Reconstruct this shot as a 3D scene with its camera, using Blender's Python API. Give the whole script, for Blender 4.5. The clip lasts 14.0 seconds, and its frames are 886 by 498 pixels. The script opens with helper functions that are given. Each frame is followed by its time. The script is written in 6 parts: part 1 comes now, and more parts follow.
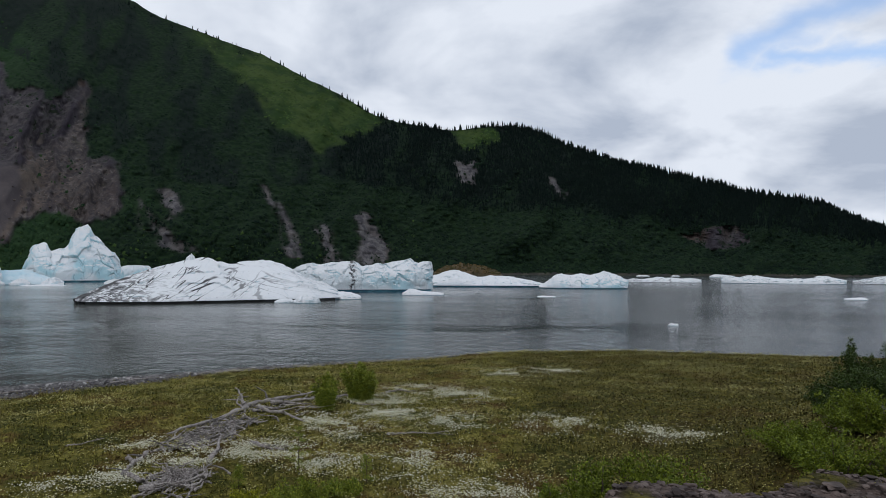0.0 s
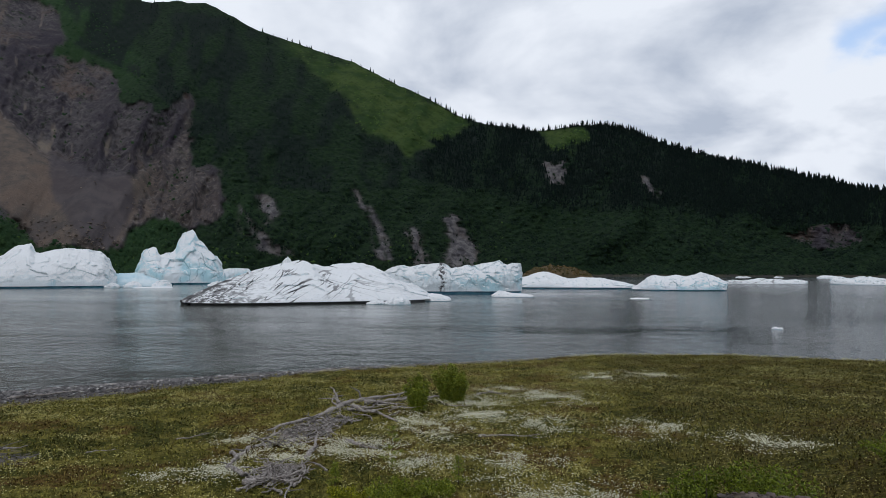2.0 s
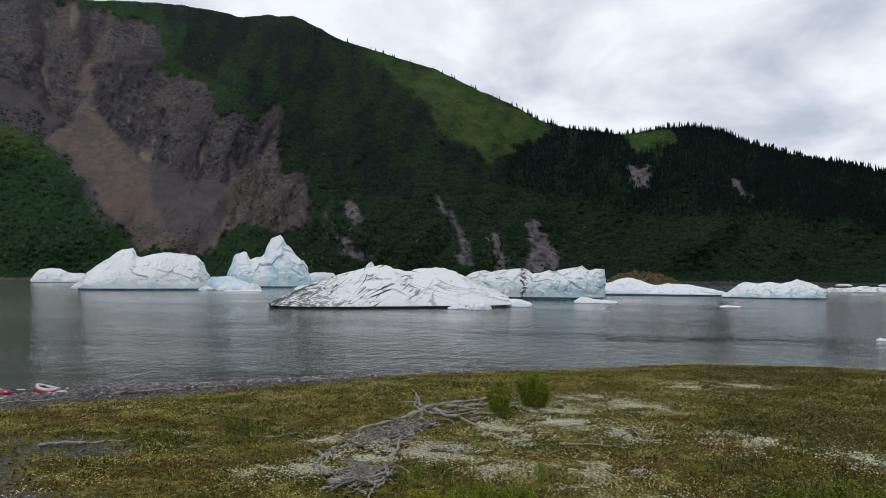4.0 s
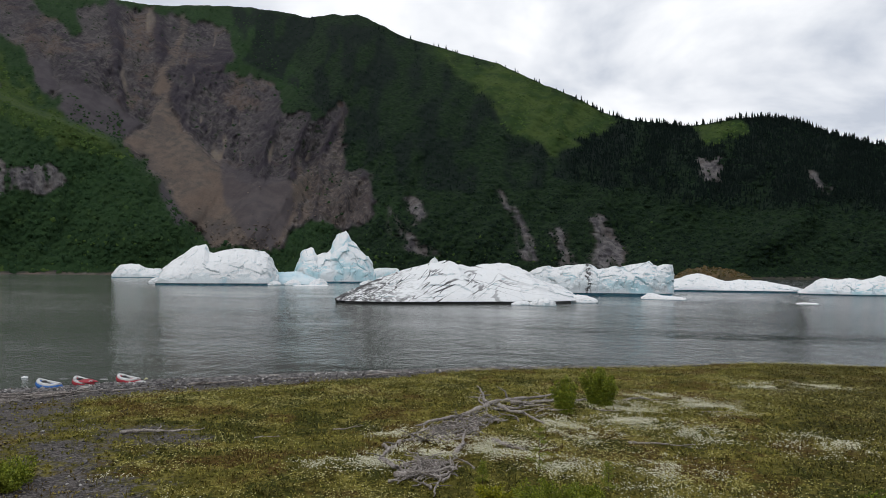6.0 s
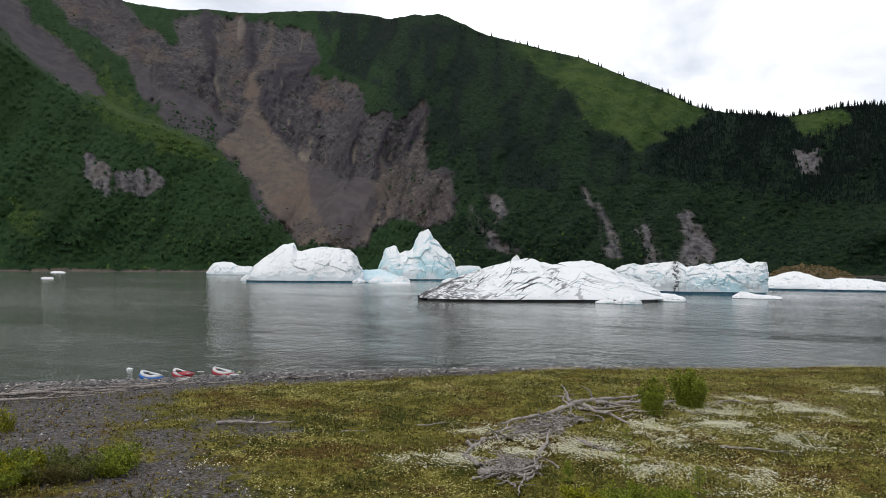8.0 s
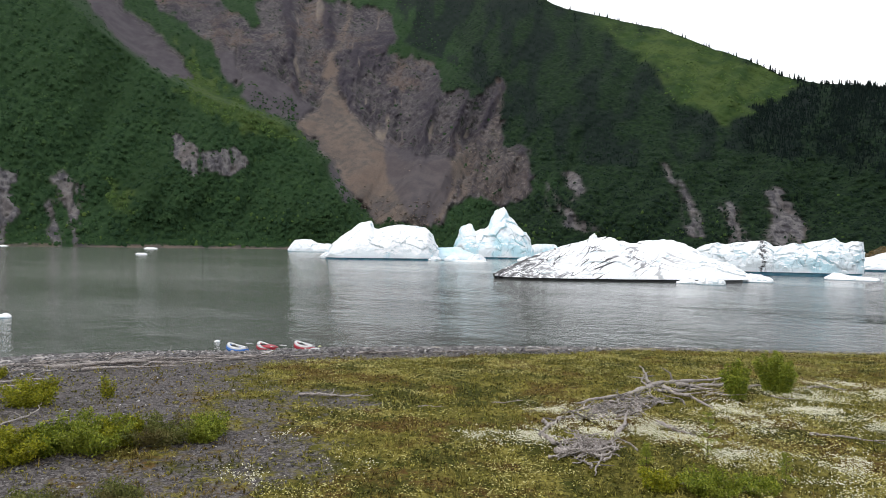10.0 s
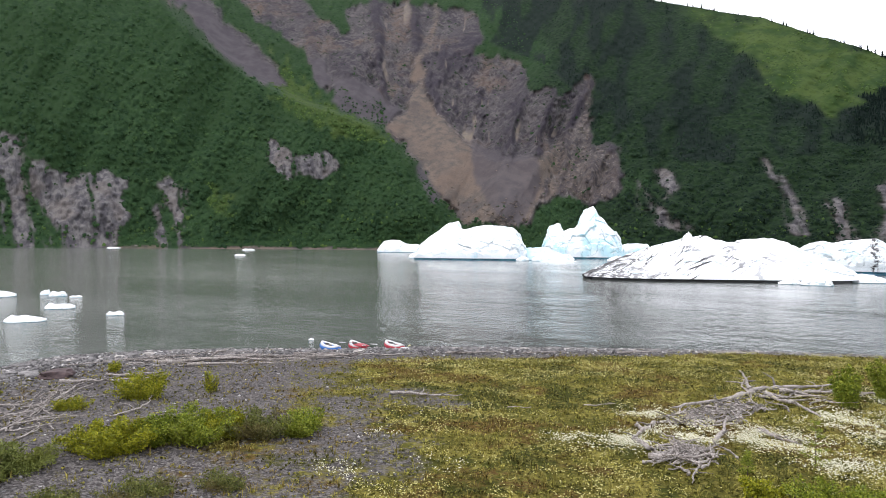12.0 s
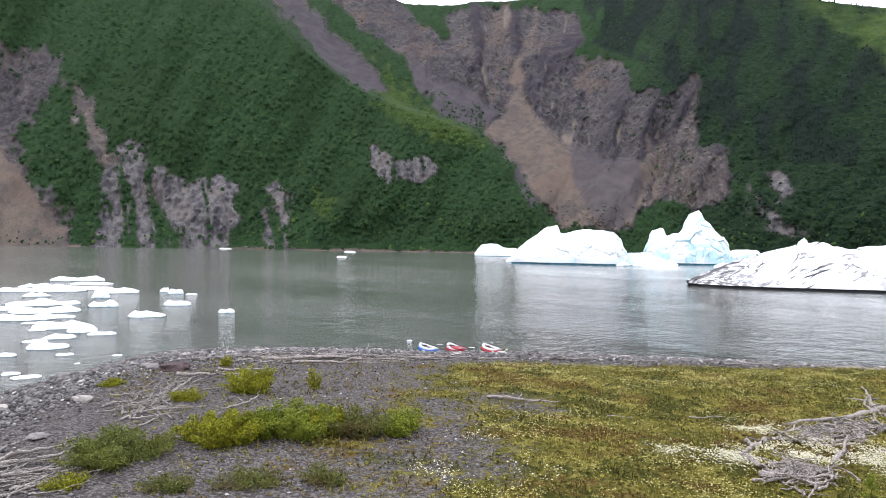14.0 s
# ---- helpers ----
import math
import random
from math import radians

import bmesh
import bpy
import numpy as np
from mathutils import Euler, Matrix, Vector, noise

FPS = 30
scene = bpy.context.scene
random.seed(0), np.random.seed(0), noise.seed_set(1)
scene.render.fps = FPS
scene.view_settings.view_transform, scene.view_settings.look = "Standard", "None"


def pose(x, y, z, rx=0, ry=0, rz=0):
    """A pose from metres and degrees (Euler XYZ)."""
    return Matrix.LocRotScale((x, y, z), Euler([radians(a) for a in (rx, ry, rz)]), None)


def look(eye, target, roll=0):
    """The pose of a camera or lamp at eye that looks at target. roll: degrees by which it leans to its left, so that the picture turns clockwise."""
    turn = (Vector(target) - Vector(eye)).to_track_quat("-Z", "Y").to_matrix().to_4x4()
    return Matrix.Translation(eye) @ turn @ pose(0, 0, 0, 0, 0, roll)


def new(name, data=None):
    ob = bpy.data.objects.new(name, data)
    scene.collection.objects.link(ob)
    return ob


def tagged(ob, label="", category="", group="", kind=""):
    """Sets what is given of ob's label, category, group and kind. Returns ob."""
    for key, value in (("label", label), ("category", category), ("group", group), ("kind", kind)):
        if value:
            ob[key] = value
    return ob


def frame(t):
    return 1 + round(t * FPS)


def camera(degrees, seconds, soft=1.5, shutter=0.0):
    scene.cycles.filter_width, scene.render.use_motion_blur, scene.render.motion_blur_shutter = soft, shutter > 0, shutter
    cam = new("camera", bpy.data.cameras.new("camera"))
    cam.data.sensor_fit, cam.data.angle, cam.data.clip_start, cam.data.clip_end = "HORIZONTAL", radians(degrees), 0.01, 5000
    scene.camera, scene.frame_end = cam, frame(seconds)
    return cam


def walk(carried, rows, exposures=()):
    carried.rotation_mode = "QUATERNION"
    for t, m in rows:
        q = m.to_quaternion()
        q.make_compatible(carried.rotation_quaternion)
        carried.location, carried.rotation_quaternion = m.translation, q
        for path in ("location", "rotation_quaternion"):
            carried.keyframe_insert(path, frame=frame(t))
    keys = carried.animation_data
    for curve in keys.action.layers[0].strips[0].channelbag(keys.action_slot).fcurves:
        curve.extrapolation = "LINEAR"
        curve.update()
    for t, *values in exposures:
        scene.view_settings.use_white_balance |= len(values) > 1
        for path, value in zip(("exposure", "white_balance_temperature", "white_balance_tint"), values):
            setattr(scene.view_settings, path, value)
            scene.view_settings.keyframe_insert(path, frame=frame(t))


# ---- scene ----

# The camera is turned by hand on a rocky knoll, 7 m above the lake.
EYE, REACH = 7.0, 0.4
cam = camera(64.2, 14.0, soft=0.6)
TURNS = [
    (0.0, 0.00, 1.68, -0.20),
    (0.5, 1.59, 1.78, -0.39),
    (1.0, 3.65, 1.65, -0.42),
    (1.5, 5.46, 1.46, -0.42),
    (2.0, 7.20, 1.82, 0.00),
    (2.5, 8.91, 1.89, -0.05),
    (3.0, 10.10, 1.76, -0.47),
    (3.5, 11.39, 2.25, -0.63),
    (4.0, 13.75, 2.22, -0.36),
    (6.5, 20.12, 1.89, -0.31),
    (7.0, 21.79, 1.99, -0.10),
    (7.5, 23.56, 1.86, -0.28),
    (8.0, 25.50, 1.59, -0.43),
    (10.5, 33.03, -0.46, -0.70),
    (11.0, 34.69, -0.17, -0.66),
    (11.5, 36.61, -0.28, -0.35),
    (12.0, 38.69, -0.30, -0.44),
    (12.5, 39.88, -0.03, -0.70),
    (13.0, 40.91, 0.47, -0.65),
    (13.5, 43.73, -0.25, -0.88),
    (14.0, 46.57, -0.10, -1.01),
]
EXPOSURES = [(0.0, -0.70, 6000, 11), (4.0, -0.50, 6250, 11), (7.5, -0.20, 6500, 11), (11.0, 0.60, 6450, 13), (14.0, 0.88, 6250, 16)]
walk(cam, [(t, pose(-REACH * math.sin(radians(a)), REACH * (math.cos(radians(a)) - 1), EYE, 90 + p, r, a)) for t, a, p, r in TURNS], EXPOSURES)

# ---- sky and sun: a bright overcast day with one blue gap ----
SUN_UP, SUN_TURN = radians(52), radians(215)
world = bpy.data.worlds.new("world")
scene.world = world
world.use_nodes = True
wt = world.node_tree
wt.nodes.clear()


def dress(n, operation="", use_clamp=False, interpolation_type="", data_type="", blend_type="", attribute_name="", feature=""):
    """Sets the choices of a shader node that are given."""
    if operation:
        n.operation = operation
    if use_clamp:
        n.use_clamp = True
    if interpolation_type:
        n.interpolation_type = interpolation_type
    if data_type:
        n.data_type = data_type
    if blend_type:
        n.blend_type = blend_type
    if attribute_name:
        n.attribute_name = attribute_name
    if feature:
        n.feature = feature
    return n


def wnode(kind, **props):
    return dress(wt.nodes.new(kind), **props)


def wmath(op, a, b=None, clamp=False):
    n = wnode("ShaderNodeMath", operation=op, use_clamp=clamp)
    for i, v in enumerate((a, b)):
        if v is None:
            continue
        if isinstance(v, (int, float)):
            n.inputs[i].default_value = v
        else:
            wt.links.new(v, n.inputs[i])
    return n.outputs[0]


w_co = wnode("ShaderNodeTexCoord")
w_sep = wnode("ShaderNodeSeparateXYZ")
wt.links.new(w_co.outputs["Generated"], w_sep.inputs[0])
w_z = wmath("ADD", wmath("MAXIMUM", w_sep.outputs[2], 0.0), 0.34)
w_flat = wnode("ShaderNodeCombineXYZ")
wt.links.new(wmath("DIVIDE", w_sep.outputs[0], w_z), w_flat.inputs[0])
wt.links.new(wmath("DIVIDE", w_sep.outputs[1], w_z), w_flat.inputs[1])
w_big = wnode("ShaderNodeTexNoise")
w_big.inputs["Scale"].default_value, w_big.inputs["Detail"].default_value, w_big.inputs["Roughness"].default_value = 2.1, 8, 0.52
w_big.inputs["Distortion"].default_value = 0.25
wt.links.new(w_flat.outputs[0], w_big.inputs["Vector"])
w_ramp = wnode("ShaderNodeValToRGB")
w_ramp.color_ramp.elements[0].position, w_ramp.color_ramp.elements[0].color = 0.38, (0.56, 0.61, 0.69, 1)
w_ramp.color_ramp.elements[1].position, w_ramp.color_ramp.elements[1].color = 0.57, (1.00, 1.02, 1.04, 1)
wt.links.new(w_big.outputs["Fac"], w_ramp.inputs[0])
w_sky = wnode("ShaderNodeTexSky")
w_sky.sky_type, w_sky.sun_disc, w_sky.sun_elevation, w_sky.sun_rotation = "NISHITA", False, SUN_UP, SUN_TURN
w_blue = wnode("ShaderNodeVectorMath", operation="SCALE")
w_blue.inputs["Scale"].default_value = 0.21
wt.links.new(w_sky.outputs[0], w_blue.inputs[0])
# the gap in the cloud: two streaks of blue, 23 to 40 degrees to the right and 15 to 18 up
w_fine = wnode("ShaderNodeTexNoise")
w_fine.inputs["Scale"].default_value, w_fine.inputs["Detail"].default_value = 7.0, 6
wt.links.new(w_flat.outputs[0], w_fine.inputs["Vector"])
w_side = wmath("MULTIPLY", wmath("ARCTAN2", w_sep.outputs[0], w_sep.outputs[1]), 57.296)
w_up = wmath("MULTIPLY", wmath("ARCSINE", w_sep.outputs[2]), 57.296)
w_wob = wmath("MULTIPLY", wmath("SUBTRACT", w_fine.outputs["Fac"], 0.5), 4.6)


def wstep(v, lo, hi):
    n = wnode("ShaderNodeMapRange", interpolation_type="SMOOTHSTEP")
    n.inputs["From Min"].default_value, n.inputs["From Max"].default_value = lo, hi
    wt.links.new(v, n.inputs["Value"])
    return n.outputs[0]


def streak(rise, at, half, start):
    """A streak of open sky: its height grows by rise for each degree to the right of 23."""
    line = wmath("ADD", wmath("MULTIPLY", wmath("SUBTRACT", w_side, 23.0), rise), at)
    off = wmath("ABSOLUTE", wmath("ADD", wmath("SUBTRACT", w_up, line), w_wob))
    return wmath("MULTIPLY", wmath("SUBTRACT", 1.0, wstep(off, 0.0, 1.25 * half)), wmath("MULTIPLY", wstep(wmath("ADD", w_side, w_wob), start, start + 1.6), wmath("SUBTRACT", 1.0, wstep(w_side, 33.0, 42.0))))


w_hole = wmath("MULTIPLY", wmath("MAXIMUM", streak(0.30, 16.3, 1.7, 21.5), streak(-0.04, 15.5, 1.1, 23.4)), 0.72)
w_mix = wnode("ShaderNodeMix", data_type="RGBA")
wt.links.new(w_hole, w_mix.inputs["Factor"])
wt.links.new(w_ramp.outputs[0], w_mix.inputs[6])
wt.links.new(w_blue.outputs[0], w_mix.inputs[7])
w_bg = wnode("ShaderNodeBackground")
w_bg.inputs["Strength"].default_value = 1.30
wt.links.new(w_mix.outputs[2], w_bg.inputs["Color"])
w_out = wnode("ShaderNodeOutputWorld")
wt.links.new(w_bg.outputs[0], w_out.inputs["Surface"])

sun = new("sun", bpy.data.lights.new("sun", "SUN"))
sun.data.energy, sun.data.angle, sun.data.color = 0.85, radians(14), (1.0, 0.96, 0.9)
sun.matrix_world = look((0, 0, 0), (-math.sin(SUN_TURN) * math.cos(SUN_UP), -math.cos(SUN_TURN) * math.cos(SUN_UP), -math.sin(SUN_UP)))

# ---- materials ----
class Mat:
    """A small wrapper that strings shader nodes together."""

    def __init__(self, name, rough=0.8, metal=0.0, ior=1.45, spec=0.5):
        self.m = bpy.data.materials.new(name)
        self.m.use_nodes = True
        self.t = self.m.node_tree
        self.b = self.t.nodes["Principled BSDF"]
        self.b.inputs["Roughness"].default_value = rough
        self.b.inputs["Metallic"].default_value = metal
        self.b.inputs["IOR"].default_value = ior
        self.b.inputs["Specular IOR Level"].default_value = spec

    def node(self, kind, **props):
        return dress(self.t.nodes.new(kind), **props)

    def link(self, a, b):
        self.t.links.new(a, b)

    def put(self, sock, v):
        if isinstance(v, (int, float)):
            sock.default_value = v
        elif isinstance(v, tuple):
            sock.default_value = (*v, 1) if len(v) == 3 and sock.type == "RGBA" else v
        else:
            self.link(v, sock)

    def co(self, scale=(1, 1, 1), turn=(0, 0, 0)):
        n = self.node("ShaderNodeMapping")
        n.inputs["Scale"].default_value = scale
        n.inputs["Rotation"].default_value = turn
        self.link(self.node("ShaderNodeTexCoord").outputs["Object"], n.inputs["Vector"])
        return n.outputs[0]

    def slant(self, turn, scale):
        """Object coordinates that are first turned (degrees about y), then stretched."""
        n = self.node("ShaderNodeMapping")
        n.inputs["Rotation"].default_value = (0, radians(turn), radians(20))
        self.link(self.node("ShaderNodeTexCoord").outputs["Object"], n.inputs["Vector"])
        m = self.node("ShaderNodeMapping")
        m.inputs["Scale"].default_value = scale
        self.link(n.outputs[0], m.inputs["Vector"])
        return m.outputs[0]

    def noise(self, scale, detail=4, rough=0.55, vec=None, distort=0.0):
        n = self.node("ShaderNodeTexNoise")
        n.inputs["Scale"].default_value, n.inputs["Detail"].default_value = scale, detail
        n.inputs["Roughness"].default_value, n.inputs["Distortion"].default_value = rough, distort
        self.link(vec or self.co(), n.inputs["Vector"])
        return n.outputs["Fac"]

    def cells(self, scale, vec=None, feature="F1", out="Distance"):
        n = self.node("ShaderNodeTexVoronoi", feature=feature)
        n.inputs["Scale"].default_value = scale
        self.link(vec or self.co(), n.inputs["Vector"])
        return n.outputs[out]

    def calc(self, op, a, b=0.0, clamp=False):
        n = self.node("ShaderNodeMath", operation=op, use_clamp=clamp)
        self.put(n.inputs[0], a)
        self.put(n.inputs[1], b)
        return n.outputs[0]

    def step(self, v, lo, hi, a=0.0, b=1.0):
        n = self.node("ShaderNodeMapRange", interpolation_type="SMOOTHSTEP")
        self.put(n.inputs["Value"], v)
        for key, x in (("From Min", lo), ("From Max", hi), ("To Min", a), ("To Max", b)):
            n.inputs[key].default_value = x
        return n.outputs[0]

    def mix(self, f, a, b, blend="MIX"):
        n = self.node("ShaderNodeMix", data_type="RGBA", blend_type=blend)
        self.put(n.inputs["Factor"], f)
        self.put(n.inputs[6], a)
        self.put(n.inputs[7], b)
        return n.outputs[2]

    def attr(self, name):
        return self.node("ShaderNodeAttribute", attribute_name=name).outputs["Fac"]

    def island(self):
        return self.node("ShaderNodeNewGeometry").outputs["Random Per Island"]

    def each(self):
        return self.node("ShaderNodeObjectInfo").outputs["Random"]

    def color(self, c):
        self.put(self.b.inputs["Base Color"], c)
        return self

    def bump(self, h, strength=0.5, distance=0.05):
        n = self.node("ShaderNodeBump")
        n.inputs["Strength"].default_value, n.inputs["Distance"].default_value = strength, distance
        self.link(h, n.inputs["Height"])
        self.link(n.outputs[0], self.b.inputs["Normal"])
        return self


def leaf_mat(name, dark, light, dry, patch=0.5, rough=0.6, spec=0.15):
    k = Mat(name, rough, spec=spec)
    c = k.mix(k.island(), dark, light)
    c = k.mix(k.step(k.noise(patch, 3), 0.45, 0.72, 0, 0.75), c, dry)
    k.color(c)
    return k.m


def plain_mat(name, a, b, scale, rough=0.7, bump=0.0, spec=0.5):
    k = Mat(name, rough, spec=spec)
    n = k.noise(scale, 5)
    k.color(k.mix(k.step(n, 0.3, 0.7), a, b))
    if bump:
        k.bump(n, 0.6, bump)
    return k.m


# the mountain: brush, bare rock, scree and high meadow
k = Mat("mountain_slope", 0.9, spec=0.08)
flow = k.co((1, 1, 0.14))
brush = k.mix(k.step(k.noise(0.12, 5), 0.35, 0.68), (0.014, 0.032, 0.013), (0.024, 0.049, 0.018))
brush = k.mix(k.step(k.noise(0.006, 4), 0.4, 0.7), brush, (0.016, 0.034, 0.012))
# gloom: the slope's shade is painted into the ground colour
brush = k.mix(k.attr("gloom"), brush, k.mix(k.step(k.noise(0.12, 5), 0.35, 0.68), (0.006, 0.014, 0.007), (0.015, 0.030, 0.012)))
lawn = k.mix(k.step(k.noise(0.02, 6), 0.35, 0.65), (0.022, 0.044, 0.012), (0.046, 0.070, 0.019))
lawn = k.mix(k.step(k.noise(0.10, 6, 0.65), 0.50, 0.66, 0, 0.6), lawn, (0.014, 0.030, 0.010))
rock = k.mix(k.step(k.noise(0.012, 6, 0.6), 0.40, 0.60), (0.044, 0.039, 0.047), (0.076, 0.069, 0.072))
rock = k.mix(k.step(k.noise(0.009, 5, 0.6, k.co((1, 1, 0.6), (0, 0, 1.0))), 0.52, 0.64, 0, 0.8), rock, (0.118, 0.086, 0.068))
rock = k.mix(k.step(k.noise(0.06, 8, 0.70, k.co((1, 1, 0.30))), 0.46, 0.62, 0, 0.75), rock, (0.122, 0.110, 0.106))
rock = k.mix(k.step(k.noise(0.09, 8, 0.72, k.co((1, 1, 0.35), (0.2, 0.1, 0.7))), 0.54, 0.64, 0, 0.8), rock, (0.032, 0.029, 0.034))
blocks = k.node("ShaderNodeSeparateXYZ")
k.link(k.cells(0.22, k.co((1, 1, 0.7), (0.285, 0.193, 0.095)), out="Color"), blocks.inputs[0])
rock = k.mix(k.step(blocks.outputs[0], 0.3, 1.0, 0, 0.30), rock, (0.135, 0.120, 0.115))
rock = k.mix(k.step(blocks.outputs[1], 0.6, 1.0, 0, 0.35), rock, (0.036, 0.033, 0.038))
rock = k.mix(k.step(k.noise(0.035, 8, 0.72), 0.57, 0.63, 0, 0.85), rock, (0.020, 0.032, 0.016))
rock = k.mix(k.calc("MULTIPLY", k.attr("spine"), k.step(k.noise(0.03, 5, 0.6), 0.36, 0.56, 0.3, 0.9)), rock, (0.040, 0.035, 0.044))
rock = k.mix(k.attr("vein"), rock, k.mix(k.step(k.noise(0.05, 5), 0.4, 0.6), (0.150, 0.128, 0.112), (0.190, 0.158, 0.128)))
scree = k.mix(k.step(k.noise(0.06, 8, 0.62, flow), 0.36, 0.64), (0.084, 0.073, 0.066), (0.140, 0.110, 0.088))
scree = k.mix(k.step(k.noise(0.008, 3), 0.45, 0.65, 0, 0.7), scree, (0.128, 0.094, 0.074))
scree = k.mix(k.step(k.noise(0.012, 5, 0.6, k.co((1, 1, 0.4), (0, 0, 0.6))), 0.50, 0.66, 0, 0.6), scree, (0.068, 0.060, 0.060))
scree = k.mix(k.step(k.noise(0.35, 5, 0.7), 0.52, 0.66, 0, 0.6), scree, (0.055, 0.048, 0.045))
scree = k.mix(k.step(k.cells(0.4, out="Distance"), 0.10, 0.30, 0.45, 0), scree, (0.185, 0.160, 0.140))
rock, scree = (k.mix(1.0, q, (0.90, 0.90, 0.91), "MULTIPLY") for q in (rock, scree))
c = k.mix(k.attr("lawn"), brush, lawn)
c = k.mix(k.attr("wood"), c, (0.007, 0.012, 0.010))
c = k.mix(k.attr("bare"), c, rock)
ash = k.mix(k.step(k.noise(0.03, 7, 0.6, flow), 0.35, 0.65), (0.052, 0.046, 0.052), (0.072, 0.064, 0.069))
c = k.mix(k.attr("scree"), c, scree)
half = k.calc("MULTIPLY", k.calc("MULTIPLY", k.attr("scree"), k.calc("SUBTRACT", 1.0, k.attr("scree"))), 4.5, True)
gash = k.noise(0.10, 8, 0.7, k.co((1, 1, 0.22)))
c = k.mix(k.calc("MULTIPLY", half, k.step(gash, 0.50, 0.60, 0, 0.85)), c, (0.040, 0.037, 0.040))
c = k.mix(k.calc("MULTIPLY", half, k.step(gash, 0.36, 0.44, 0.7, 0)), c, (0.165, 0.150, 0.140))
c = k.mix(k.attr("ash"), c, ash)
slate = k.mix(k.step(k.noise(0.10, 7, 0.65, k.co((1, 1, 0.18))), 0.40, 0.60), (0.064, 0.060, 0.066), (0.140, 0.132, 0.130))
slate = k.mix(k.step(k.noise(0.02, 4), 0.52, 0.64, 0, 0.4), slate, (0.122, 0.102, 0.088))
slate = k.mix(k.step(k.noise(0.30, 6, 0.7, k.co((1, 1, 0.3))), 0.55, 0.66, 0, 0.45), slate, (0.045, 0.044, 0.046))
c = k.mix(k.attr("slate"), c, slate)
rough_rock = k.calc("MULTIPLY", k.attr("bare"), k.calc("SUBTRACT", 1.0, k.calc("MAXIMUM", k.calc("MULTIPLY", k.attr("slate"), 0.75), k.calc("MAXIMUM", k.attr("scree"), k.attr("ash"))), True))
k.color(c).bump(k.calc("MULTIPLY", rough_rock, k.calc("ADD", k.noise(0.2, 7, 0.6, k.co((1, 1, 0.6))), k.calc("MULTIPLY", blocks.outputs[2], 0.35))), 0.8, 4.0)
M_SLOPE = k.m


def brush_mat(name, dark, light, deep, fresh):
    """Far brush: bush by bush, in dark hollows and fresher streaks."""
    k = Mat(name, 0.85, spec=0.06)
    c = k.mix(k.island(), dark, light)
    c = k.mix(k.step(k.noise(0.020, 5, 0.6), 0.44, 0.62, 0, 0.8), c, deep)
    c = k.mix(k.step(k.noise(0.055, 4, 0.6, k.slant(35, (0.35, 1, 1))), 0.50, 0.66, 0, 0.55), c, fresh)
    c = k.mix(k.step(k.noise(0.006, 3), 0.46, 0.64, 0, 0.5), c, deep)
    k.color(c)
    return k.m


M_BRUSH = brush_mat("alder_brush", (0.014, 0.033, 0.013), (0.024, 0.051, 0.019), (0.013, 0.030, 0.014), (0.042, 0.074, 0.022))
M_LUSH = brush_mat("bright_brush", (0.036, 0.064, 0.016), (0.056, 0.092, 0.024), (0.030, 0.055, 0.015), (0.070, 0.100, 0.025))
# a darker copy of the brush, with the slope's shade in its colour
M_BRUSH_SHADED = brush_mat("shaded_brush", (0.008, 0.017, 0.010), (0.014, 0.029, 0.015), (0.005, 0.011, 0.008), (0.022, 0.038, 0.017))
M_PINE = leaf_mat("conifer_needles", (0.005, 0.010, 0.009), (0.012, 0.020, 0.016), (0.008, 0.014, 0.012), 0.01, 0.9, 0.04)

# silty lake water, its colour paler far left and darker to the right
k = Mat("lake_water", 0.09, ior=1.33)
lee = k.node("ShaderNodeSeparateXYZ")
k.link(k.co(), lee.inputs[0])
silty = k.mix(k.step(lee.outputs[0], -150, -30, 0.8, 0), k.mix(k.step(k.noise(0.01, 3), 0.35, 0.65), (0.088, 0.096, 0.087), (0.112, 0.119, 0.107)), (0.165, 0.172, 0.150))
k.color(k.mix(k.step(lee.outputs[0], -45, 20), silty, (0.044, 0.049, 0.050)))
r1 = k.noise(1.7, 5, 0.65, k.co((1.9, 1.0, 1), (0, 0, radians(12))))
r2 = k.noise(0.42, 3, 0.55, k.co((1.3, 1.05, 1), (0, 0, radians(18))), 0.5)
calm = k.step(k.noise(0.017, 4, 0.6, k.co((0.5, 1.5, 1))), 0.38, 0.62, 0.30, 1.0)
calm = k.calc("MULTIPLY", calm, k.step(lee.outputs[0], 20, 60, 0.62, 3.6))
calm = k.calc("MULTIPLY", calm, k.step(lee.outputs[0], -110, 10, 1.5, 1.1))
k.bump(k.calc("MULTIPLY", k.calc("ADD", r1, k.calc("MULTIPLY", r2, 3.0)), calm), 1.0, 0.10)
M_WATER = k.m

